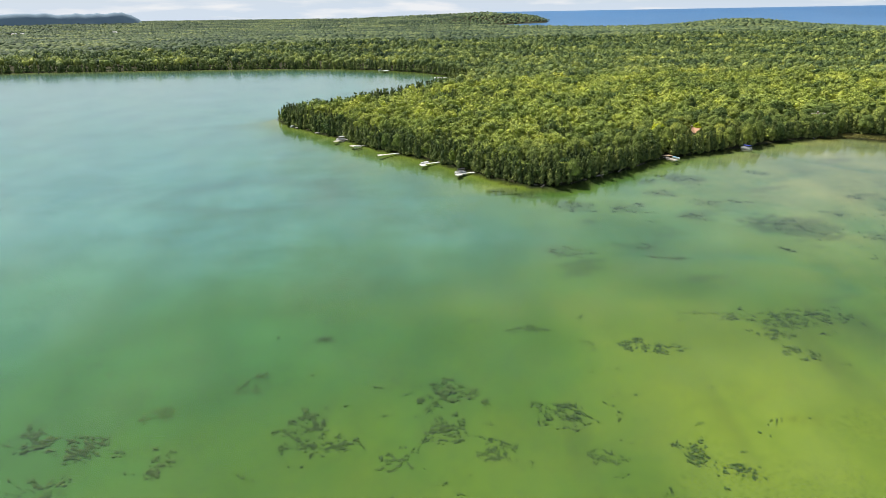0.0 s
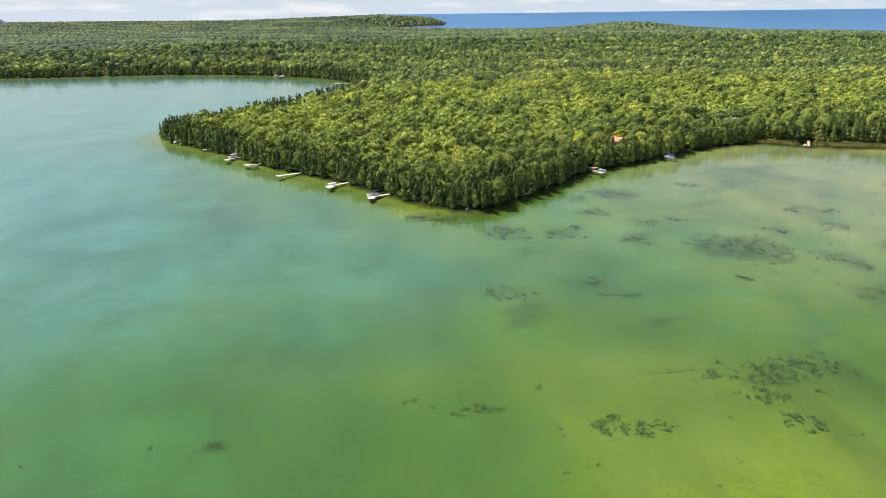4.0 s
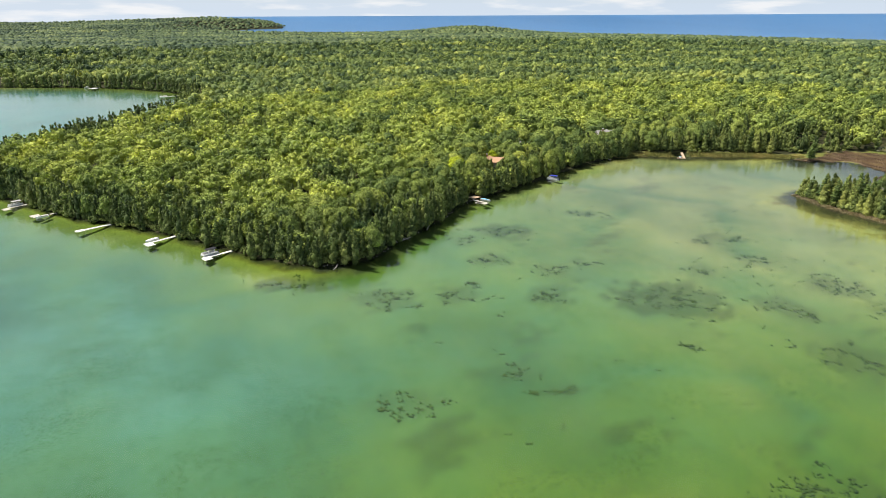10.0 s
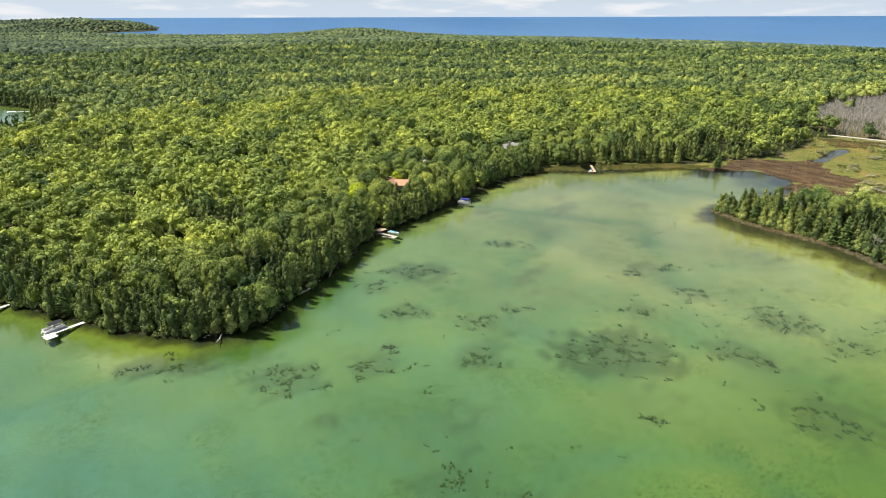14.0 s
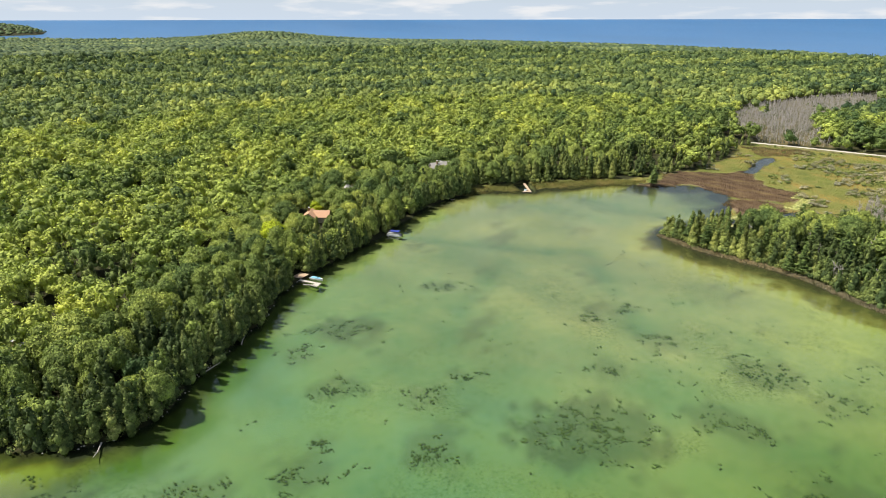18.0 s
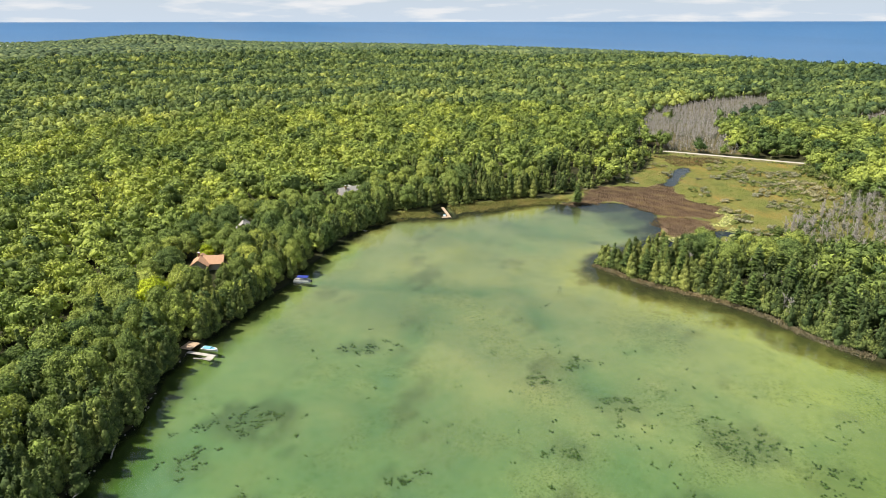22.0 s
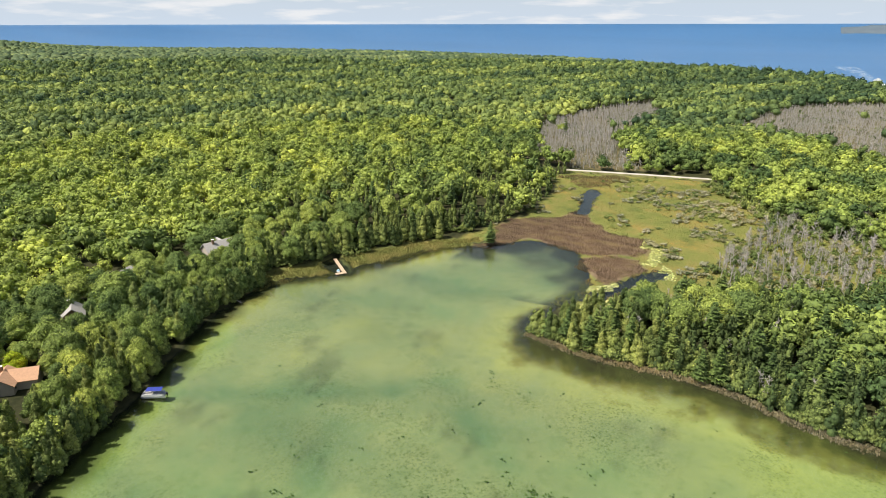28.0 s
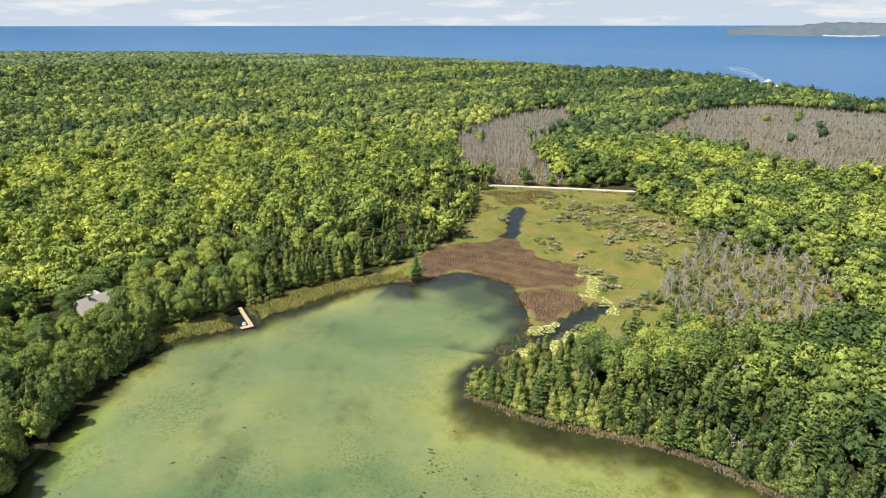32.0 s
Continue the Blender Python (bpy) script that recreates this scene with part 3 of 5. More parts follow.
# ---- tree forms ----
def ico():
    g = (1 + 5 ** 0.5) / 2
    v = np.array([(-1, g, 0), (1, g, 0), (-1, -g, 0), (1, -g, 0), (0, -1, g), (0, 1, g), (0, -1, -g), (0, 1, -g), (g, 0, -1), (g, 0, 1), (-g, 0, -1), (-g, 0, 1)], float)
    f = [(0, 11, 5), (0, 5, 1), (0, 1, 7), (0, 7, 10), (0, 10, 11), (1, 5, 9), (5, 11, 4), (11, 10, 2), (10, 7, 6), (7, 1, 8), (3, 9, 4), (3, 4, 2), (3, 2, 6), (3, 6, 8), (3, 8, 9),
         (4, 9, 5), (2, 4, 11), (6, 2, 10), (8, 6, 7), (9, 8, 1)]
    return v / np.linalg.norm(v[0]), np.array(f)


def finer(v, f):
    """Each triangle in four, on the unit ball."""
    v, mid, out = list(map(tuple, v)), {}, []

    def half(a, b):
        k = (min(a, b), max(a, b))
        if k not in mid:
            m = np.array(v[a]) + np.array(v[b])
            v.append(tuple(m / np.linalg.norm(m)))
            mid[k] = len(v) - 1
        return mid[k]

    for a, b, c in f:
        d, e, g = half(a, b), half(b, c), half(c, a)
        out += [(a, d, g), (d, b, e), (g, e, c), (d, e, g)]
    return np.array(v), np.array(out)


ICO_V, ICO_F = ico()
BALLS = [(ICO_V, ICO_F), finer(ICO_V, ICO_F)]
BALLS.append(finer(*BALLS[1]))


class Build:
    """Gathers triangles."""

    def __init__(self, seed):
        self.r = np.random.RandomState(seed)
        self.v, self.f, self.k = [], [], 0

    def add(self, v, f):
        self.v.append(np.asarray(v, float))
        self.f.append(np.asarray(f) + self.k)
        self.k += len(v)

    def blob(self, c, rad, jitter=0.22, squash=0.8):
        v = ICO_V * (1 + self.r.uniform(-jitter, jitter, (12, 1)))
        self.add(np.array(c) + v * rad * np.array((1, 1, squash)), ICO_F)

    def lobe(self, c, rad, level=1, rough=0.2, squash=0.8):
        """A bumpy mass of foliage: a ball pushed in and out by a few waves."""
        v, f = BALLS[level]
        push = np.zeros(len(v))
        for k in range(4):
            w = self.r.normal(size=3) * (1.6, 3.0, 4.2, 5.5)[k]
            push += np.sin(v @ w + self.r.uniform(0, 6.28)) * (0.45, 0.5, 0.4, 0.3)[k]
        self.add(np.array(c) + v * (1 + rough * push)[:, None] * rad * np.array((1, 1, squash)), f)

    def leaves(self, c, rad, count, size, squash=0.8, up=0.3, low=-0.3, out=(0, 0, 0), shell=(0.78, 1.24)):
        """Leaf clusters that stand out from a lobe: small three-cornered sprays."""
        d = self.r.normal(size=(count, 3))
        d[:, 2] = np.abs(d[:, 2]) * np.where(self.r.rand(count) < 0.8, 1, low)
        d /= np.linalg.norm(d, axis=1)[:, None]
        p = np.array(c) + d * rad * np.array((1, 1, squash)) * self.r.uniform(*shell, (count, 1))
        nrm = d + self.r.normal(scale=0.5, size=(count, 3)) + np.array((0, 0, up)) + np.array(out)
        nrm /= np.linalg.norm(nrm, axis=1)[:, None]
        t = np.cross(nrm, self.r.normal(size=(count, 3)))
        t /= np.linalg.norm(t, axis=1)[:, None]
        b = np.cross(nrm, t)
        s = size * self.r.uniform(0.6, 1.3, (count, 1))
        k = self.r.uniform(-0.6, 0.6, (count, 1))
        v = np.stack([p - t * s - b * s * 0.5, p + t * s - b * s * 0.5, p + b * s * 0.9 + t * s * k + nrm * s * 0.2], 1).reshape(-1, 3)
        self.add(v, np.arange(count)[:, None] * 3 + [0, 1, 2])

    def spray(self, base, tip, width, droop=0.2):
        """A flat bough: a kite that hangs at its end."""
        base, tip = np.array(base, float), np.array(tip, float)
        d = tip - base
        s = np.cross(d, (0, 0, 1))
        s = s / (np.linalg.norm(s) + 1e-6) * width
        mid = base + d * 0.6
        self.add([base, mid + s, tip - np.array((0, 0, droop)), mid - s], [(0, 1, 2), (0, 2, 3)])

    def limb(self, a, b, ra, rb, sides=5):
        a, b = np.array(a, float), np.array(b, float)
        d = (b - a) / (np.linalg.norm(b - a) + 1e-9)
        u = np.cross(d, (0.3, 0.9, 0.2))
        u /= np.linalg.norm(u)
        w = np.cross(d, u)
        an = np.arange(sides) * 6.2832 / sides
        ring = np.cos(an)[:, None] * u + np.sin(an)[:, None] * w
        v = np.concatenate([a + ring * ra, b + ring * rb])
        i = np.arange(sides)
        j = (i + 1) % sides
        self.add(v, np.concatenate([np.stack([i, j, j + sides], 1), np.stack([i, j + sides, i + sides], 1)]))

    def done(self):
        return np.concatenate(self.v), np.concatenate(self.f)


def broad_crown(seed, lobes, leaves, size, level=1, core=0.76):
    """A rounded crown of radius 1 round the origin's axis, from z 0.4 to about 2.2, in bumpy masses."""
    b = Build(seed)
    r = b.r
    lop = r.uniform(-0.14, 0.14, 2)
    for i in range(lobes):
        a = i * 2.4 + r.uniform(-0.5, 0.5)
        h = (i + 0.5) / lobes
        q = 0.74 * (1 - h ** 2.2) ** 0.6 * r.uniform(0.8, 1.14)
        c = (math.cos(a) * q + lop[0] * h, math.sin(a) * q + lop[1] * h, 0.72 + 1.05 * h + r.uniform(-0.14, 0.14))
        rad = r.uniform(0.34, 0.52) * (1.18 if lobes < 9 else 0.9)
        b.lobe(c, rad * core, level, 0.24 if level else 0.2, 0.76)
        if leaves:
            b.leaves(c, rad, leaves, size, 0.76, out=(c[0] * 0.5, c[1] * 0.5, 0.1))
    if lobes >= 5:
        b.blob((0, 0, 1.0), 0.62, 0.14, 0.9)
    return b.done()


def cedar_crown(seed, tiers, leaves, size, level=1):
    """A dense egg-shaped conifer of height 1 and radius about 0.17, in uneven tiers of sprays."""
    b = Build(seed)
    r = b.r
    lean = r.uniform(-0.03, 0.03, 2)
    fat = r.uniform(0.85, 1.25)
    for k in range(tiers):
        h = 0.08 + 0.82 * k / (tiers - 1)
        q = 0.17 * fat * min(1, 0.75 + h) * (1 - h ** 1.25) ** 0.85 + 0.014
        a = k * 2.4 + r.uniform(-0.5, 0.5)
        c = (lean[0] * h + math.cos(a) * q * 0.32, lean[1] * h + math.sin(a) * q * 0.32, h)
        tallness = min(2.6, 0.95 / tiers / q + 0.5)
        b.lobe(c, q * 0.74, level, 0.2 if level else 0.14, tallness)
        if leaves:
            b.leaves(c, q * 0.92, leaves, size, tallness, 0.05, -1.0, (math.cos(a) * 0.2, math.sin(a) * 0.2, 0), (0.82, 1.18))
    b.lobe((lean[0] * 0.95, lean[1] * 0.95, 0.94), 0.026, 0, 0.1, 3.2)
    return b.done()


def pine_crown(seed, layers, boughs):
    """Open storeys of flat boughs, height 1, radius about 0.25."""
    b = Build(seed)
    r = b.r
    for k in range(layers):
        h = 0.16 + 0.8 * k / (layers - 1)
        reach = 0.31 * (1 - h ** 1.5 * 0.9) * r.uniform(0.8, 1.15)
        for i in range(boughs):
            a = i * 6.2832 / boughs + k * 0.7 + r.uniform(-0.25, 0.25)
            q = reach * r.uniform(0.65, 1.15)
            d = np.array((math.cos(a), math.sin(a)))
            for s in (-0.35, 0.0, 0.35):
                e = np.array((math.cos(a + s), math.sin(a + s)))
                b.spray((*(d * q * 0.25), h), (*(e * q), h + r.uniform(0.0, 0.05)), 0.04 * (1.2 - h), 0.012)
        b.blob((r.uniform(-0.02, 0.02), r.uniform(-0.02, 0.02), h), reach * 0.62, 0.25, 0.36)
        b.leaves((0, 0, h), reach * 0.7, 6, 0.045, 0.35)
    b.blob((0, 0, 0.98), 0.025, 0.2, 2)
    return b.done()


def trunk_form(seed, height, rad, limbs):
    b = Build(seed)
    r = b.r
    p = np.zeros(3)
    for k in range(3):
        q = p + np.array((r.uniform(-0.15, 0.15), r.uniform(-0.15, 0.15), height / 3))
        b.limb(p, q, rad * (1 - k * 0.28), rad * (1 - (k + 1) * 0.28), 6)
        p = q
    for i in range(limbs):
        h = height * r.uniform(0.4, 0.85)
        a = r.uniform(0, 6.28)
        b.limb((0, 0, h), (math.cos(a) * height * 0.22, math.sin(a) * height * 0.22, h + height * 0.25), rad * 0.4, rad * 0.12, 4)
    return b.done()


def dead_form(seed, branches, thick=1.0, sides=4):
    """A bare grey tree of height 1."""
    b = Build(seed)
    r = b.r
    top = np.array((r.uniform(-0.06, 0.06), r.uniform(-0.06, 0.06), 1.0))
    b.limb((0, 0, -0.02), top, 0.016 * thick, 0.004 * thick, sides)
    for i in range(branches):
        h = r.uniform(0.25, 0.92)
        a = r.uniform(0, 6.28)
        L = 0.34 * (1.1 - h) * r.uniform(0.6, 1.2) + 0.05
        e = top * h + np.array((math.cos(a) * L * 0.8, math.sin(a) * L * 0.8, L * r.uniform(0.3, 0.9)))
        b.limb(top * h, e, 0.008 * thick, 0.0025 * thick, 3)
        if sides > 3:
            for s in (0.5, 0.75):
                m = top * h + (e - top * h) * s
                b.limb(m, m + np.array((r.uniform(-0.07, 0.07), r.uniform(-0.07, 0.07), 0.08)), 0.004 * thick, 0.0015 * thick, 3)
    return b.done()


def scatter(name, forms, x, y, z, sx, sz, mat, label, category, seed, lean=0.0, variety=None):
    """Many plants in one mesh: each takes one of the forms, turned and sized."""
    r = np.random.RandomState(seed)
    n = len(x)
    pick, turn = r.randint(0, len(forms), n), r.uniform(0, 6.28, n)
    var = r.beta(2.2, 2.4, n) if variety is None else variety
    V, F, A, off = [], [], [], 0
    for k, (v, f) in enumerate(forms):
        m = np.where(pick == k)[0]
        if not len(m):
            continue
        c, s = np.cos(turn[m])[:, None], np.sin(turn[m])[:, None]
        wx = (v[None, :, 0] * c - v[None, :, 1] * s) * sx[m][:, None] + x[m][:, None]
        wy = (v[None, :, 0] * s + v[None, :, 1] * c) * sx[m][:, None] + y[m][:, None]
        wz = v[None, :, 2] * sz[m][:, None] + z[m][:, None]
        V.append(np.stack([wx, wy, wz], -1).reshape(-1, 3))
        F.append((f[None] + (np.arange(len(m)) * len(v))[:, None, None]).reshape(-1, 3) + off)
        A.append(np.repeat(var[m], len(v)))
        off += len(m) * len(v)
    me = raw_mesh(name, np.concatenate(V), np.concatenate(F), mat, np.concatenate(A))
    return tagged(new(name, me), label, category, kind="stuff")


def jittered(x0, x1, y0, y1, step, seed, jitter=0.42):
    r = np.random.RandomState(seed)
    X, Y = np.meshgrid(np.arange(x0, x1, step), np.arange(y0, y1, step))
    X = X + (np.arange(X.shape[0]) % 2)[:, None] * step * 0.5
    return (X + r.uniform(-jitter, jitter, X.shape) * step).ravel(), (Y + r.uniform(-jitter, jitter, Y.shape) * step).ravel()


HOUSES = [(790, 3115, 40), (775, 3060, 45), (840, 3130, 40), (825, 3075, 45), (-2050, 3318, 45), (-2015, 3262, 45), (-1650, 3500, 45), (-1625, 3440, 45), (171, 449, 8), (208, 478, 3), (243, 499, 6), (140.5, 402.5, 5), (137, 396, 4), (137, 407, 3.5), (176, 460, 10), (181, 452, 7), (286, 500, 8.5), (276, 507, 6), (280, 515, 5), (249, 508, 5.5), (212, 486, 6), (211, 480, 4), (43, 385, 5), (16, 415, 5),
          (199, 424, 3.5), (142, 397, 5), (320, 457, 4), (143, 431, 5), (383, 418, 9), (378, 426, 7), (396, 419, 6), (385, 411, 8), (393, 402, 8), (401, 394, 7)]


def forest_ok(x, y, margin=1.0):
    ok = ~inside(LAKE_S, x, y) & ~inside(COAST_S, x, y)
    ok &= ~loosely(MARSH, x, y, 2) & ~inside(REEDS, x, y) & ~inside(COVE, x, y)
    live = waves(x, y, 75, 47) + 0.5 * waves(x, y, 30, 48) > 1.2
    ok &= (~loosely(DEAD_A, x, y, 9) & ~loosely(DEAD_B, x, y, 12)) | live
    ok &= edge_distance(LAKE_S, x, y) > margin
    ok &= edge_distance(COAST_S, x, y) > 8
    for hx, hy, q in HOUSES:
        ok &= np.hypot(x - hx, y - hy) > q
    ok &= ~((np.abs(x - 574 + (y - 397) * 0.25) < 6) & (y > 300) & (y < 560))
    return ok


def arm(x, y):
    """Distance from the middle line of the lake's arm."""
    best = np.full(np.shape(x), 1e9)
    for (ax, ay), (bx, by) in (((30, 150), (130, 290)), ((130, 290), (240, 390)), ((240, 390), (310, 390))):
        dx, dy = bx - ax, by - ay
        k = np.clip(((x - ax) * dx + (y - ay) * dy) / (dx * dx + dy * dy), 0, 1)
        best = np.minimum(best, np.hypot(x - ax - k * dx, y - ay - k * dy))
    return best


def in_sight(x, y):
    a = np.degrees(np.arctan2(x - 60, y - 100))
    return (a > -48) & (a < 112)


def mixed(x, y, seed):
    """Which kind grows where: 0 broadleaf, 1 cedar, 2 pine."""
    r = np.random.RandomState(seed)
    d = edge_distance(LAKE_S, x, y)
    dm = edge_distance(MARSH, x, y)
    east = (x > 283) & (y < 350) & (x < 420)
    p_cedar = np.clip(1.05 - d / 40, 0.05, 0.85) + 0.75 * np.clip(1.2 - dm / 70, 0, 1) * (x < 560) * (y > 395)
    p_cedar = p_cedar + 0.22 * east
    p_cedar = p_cedar + 0.3 * (waves(x, y, 260, 31) > 0.6)
    p_pine = np.where(east, np.where(y > 300, 0.2, 0.09), 0.025 + 0.12 * (waves(x, y, 300, 33) > 0.8))
    u = r.rand(len(x))
    return np.where(u < p_pine, 2, np.where(u < p_pine + p_cedar, 1, 0))


# near and middle woods
fx, fy = jittered(-290, 760, 150, 840, 8.1, 101)
ex_, ey_ = jittered(-150, 480, 220, 640, 5.6, 105)
m = (edge_distance(LAKE_S, ex_, ey_) < 34) | ((ex_ > 283) & (ey_ < 350) & (ex_ < 420))
fx, fy = np.concatenate([fx, ex_[m]]), np.concatenate([fy, ey_[m]])
keep = forest_ok(fx, fy, 0.4)
fx, fy = fx[keep], fy[keep]
near = arm(fx, fy)
far_cut = near < 420
fx, fy, near = fx[far_cut], fy[far_cut], near[far_cut]
fz = ground_height(fx, fy)
kind = mixed(fx, fy, 102)
rs = np.random.RandomState(103)
edge = edge_distance(LAKE_S, fx, fy)
tall = np.where(kind == 0, rs.uniform(7.5, 17.0, len(fx)), np.where(kind == 1, rs.uniform(8.5, 13.0, len(fx)), rs.uniform(11, 16, len(fx))))
tall *= np.clip(0.85 + edge / 60, 0.85, 1.0)
# low growth on the lake side of the house that looks out over the water
for hx, hy, vx, vy, near_h in ((176, 460, 100, 235, 3.5), (284, 500, 122, 275, 7.5), (212, 486, 95, 250, 7.5)):
    ux, uy = hx - vx, hy - vy
    q = math.hypot(ux, uy)
    s = ((hx - fx) * ux + (hy - fy) * uy) / q
    w = np.abs((hx - fx) * uy - (hy - fy) * ux) / q
    tall = np.where((s > 0) & (s < 24) & (w < 8), np.minimum(tall, near_h + 0.3 * s), tall)
clump = np.clip(0.47 + 0.24 * waves(fx, fy, 70, 61) + 0.14 * waves(fx, fy, 23, 62) + rs.normal(0, 0.17, len(fx)) - 0.34 * np.where(fx > 60, np.clip((36 - edge) / 14, 0, 1), np.clip((20 - edge) / 10, 0, 1)) - 0.16 * (((fx > 470) & (fy < 400)) | ((fx > 560) & (fy < 600))) - 0.18 * (fx > 270) * (fx <= 470) * (fy < 350) + 0.06 * ((fx < 200) & (edge > 30)), 0, 1)
clump = np.where((fx > 270) & (fx < 480) & (fy < 350), clump * 0.75, clump)
clump = clump - 0.1 * np.clip(1.3 - edge_distance(MARSH, fx, fy) / 60, 0, 1) * (fx > 330) * (fx < 570) * (fy > 395)
for gx, gy, gr in ((724, 548, 40), (690, 303, 22), (720, 210, 22)):
    clump = clump + 0.45 * np.exp(-((fx - gx) ** 2 + (fy - gy) ** 2) / gr ** 2)
clump = np.clip(clump, 0, 1)


def tree_thing(name, label, crowns, trunk, m_leaf):
    """One tree with its parts, at the origin."""
    base = tagged(new(name), label, "tree", group=name + "s on the shore")
    t = new("trunk", trunk)
    c = new("crown", crowns)
    t.parent = c.parent = base
    return base


LABELS = ("broadleaf tree with a lumpy yellow-green crown", "slender dark green cedar in the shore woods", "tall pine with open storeys of dark boughs")
NAMES = ("broadleaf_tree", "cedar_tree", "pine_tree")
FORMS_A = ([broad_crown(200 + i, 17, 240, 0.06, 1) for i in range(8)], [cedar_crown(220 + i, 10, 210, 0.018, 1) for i in range(6)], [pine_crown(240 + i, 11, 7) for i in range(4)])
FORMS_S = [cedar_crown(380 + i, 6, 34, 0.028, 0) for i in range(8)]
FORMS_F = [cedar_crown(390 + i, 4, 8, 0.05, 0) for i in range(6)]
FORMS_C = [broad_crown(360 + i, 6, 28, 0.125, 0, 0.68) for i in range(9)]
FORMS_B = ([broad_crown(300 + i, 9, 46, 0.09, 0, 0.73) for i in range(9)], [cedar_crown(320 + i, 5, 24, 0.036, 0) for i in range(8)], [pine_crown(340 + i, 7, 4) for i in range(5)])
MATS_O, MATS = (M_BROAD_O, M_CEDAR_O, M_PINE_O), (M_BROAD, M_CEDAR, M_PINE)
LIMIT = (290, 290, 90)
joined = np.ones(len(fx), bool)
slim = np.where(kind == 0, 0.66 + 0.34 * np.clip((edge - 8) / 26, 0, 1), 1.0)
for k in range(3):
    ids = np.where(kind == k)[0]
    ids = ids[np.argsort(near[ids])][:LIMIT[k]]
    joined[ids] = False
    trunk_me = raw_mesh("trunk", *trunk_form(400 + k, 6.0, 0.2, 4 if k == 0 else 0), M_BARK)
    trunk_tall = raw_mesh("trunk", *trunk_form(410 + k, 11.0, 0.19, 0), M_BARK)
    protos = []
    for i, (v, f) in enumerate(FORMS_A[k]):
        v = v * (np.array((4.7, 4.7, 5.4)) if k == 0 else np.array((12.5, 12.5, 11.5)) if k == 1 else np.array((15, 15, 14.5)))
        crown = raw_mesh("crown", v, f, MATS_O[k])
        protos.append(tree_thing(NAMES[k], LABELS[k], crown, trunk_me if k == 0 else trunk_tall, None))
    full = (12.3, 11.5, 14.5)[k]
    for j, i in enumerate(ids):
        s = tall[i] / full
        m = pose(fx[i], fy[i], fz[i] - 0.1, 0, 0, rs.uniform(0, 360))
        if j < len(protos):
            o = protos[j]
            o.matrix_basis = m
            o.scale = (s * slim[i], s * slim[i], s)
        else:
            o = copy_thing(protos[j % len(protos)], m)
            o.scale = (s * slim[i] * rs.uniform(0.82, 1.15), s * slim[i] * rs.uniform(0.82, 1.15), s)
        if k == 0 and (clump[i] < 0.3 or edge[i] < 11 or (fx[i] > 270 and fy[i] < 350)):
            crown = next(c for c in o.children if c.name.startswith("crown"))
            crown.material_slots[0].link = "OBJECT"
            crown.material_slots[0].material = M_BROAD_DULL
wide = np.random.RandomState(104).uniform(0.85, 1.3, len(fx))
for k, near_part in ((0, True), (0, False), (1, None), (2, None)):
    m = joined & (kind == k)
    forms = FORMS_B[k]
    if near_part is not None:
        m &= ((near < 110) | ((fx < 150) & (fy < 570) & (edge < 75))) == near_part
        forms = FORMS_B[0] if near_part else FORMS_C
    sx = (tall[m] / 12.3 * 4.6 * wide[m] * slim[m], tall[m] * 1.1, tall[m])[k]
    sz = (tall[m] / 12.3 * 5.4, tall[m], tall[m])[k]
    scatter("woods_" + ("broadleaf", "cedar", "pine")[k], forms, fx[m], fy[m], fz[m] - 0.1, sx, sz, MATS[k],
            ("broadleaf woods in many yellow-greens", "dark cedar woods along the shore", "scattered dark pines in the woods")[k], "forest", 500 + k, variety=clump[m])

# farther woods, in coarser crowns, their tint dulled with distance as painted haze
def far_form(seed, lobes):
    b = Build(seed)
    b.lobe((0, 0, 0.9), 0.78, 0, 0.2, 0.9)
    b.leaves((0, 0, 0.9), 0.88, 18, 0.25, 0.9)
    for i in range(lobes):
        a = i * 2.1 + b.r.uniform(-0.5, 0.5)
        b.lobe((math.cos(a) * 0.5, math.sin(a) * 0.5, 0.85 + b.r.uniform(-0.2, 0.45)), b.r.uniform(0.38, 0.55), 0, 0.14, 0.8)
    return b.done()


mx_, my_ = jittered(-1500, 2100, 100, 1800, 8.5, 111)
q = arm(mx_, my_)
keep = (q >= 417) & (q < 1450) & in_sight(mx_, my_)
mx_, my_ = mx_[keep], my_[keep]
keep = forest_ok(mx_, my_, 5)
mx_, my_ = mx_[keep], my_[keep]
q = arm(mx_, my_)
thin = np.random.RandomState(112).rand(len(mx_)) < np.clip(1.15 - q / 1600, 0.35, 1)
mx_, my_, q = mx_[thin], my_[thin], q[thin]
size = 1.05 + np.clip(q - 420, 0, 1000) / 1900
r5 = np.random.RandomState(113)
con = (edge_distance(LAKE_S, mx_, my_) < 22) | (r5.rand(len(mx_)) < 0.04 + 0.3 * (waves(mx_, my_, 300, 33) > 0.75) + 0.4 * ((mx_ < 120) & (my_ > 1100) & (waves(mx_, my_, 420, 35) > -0.1)))
gz = ground_height(mx_, my_)
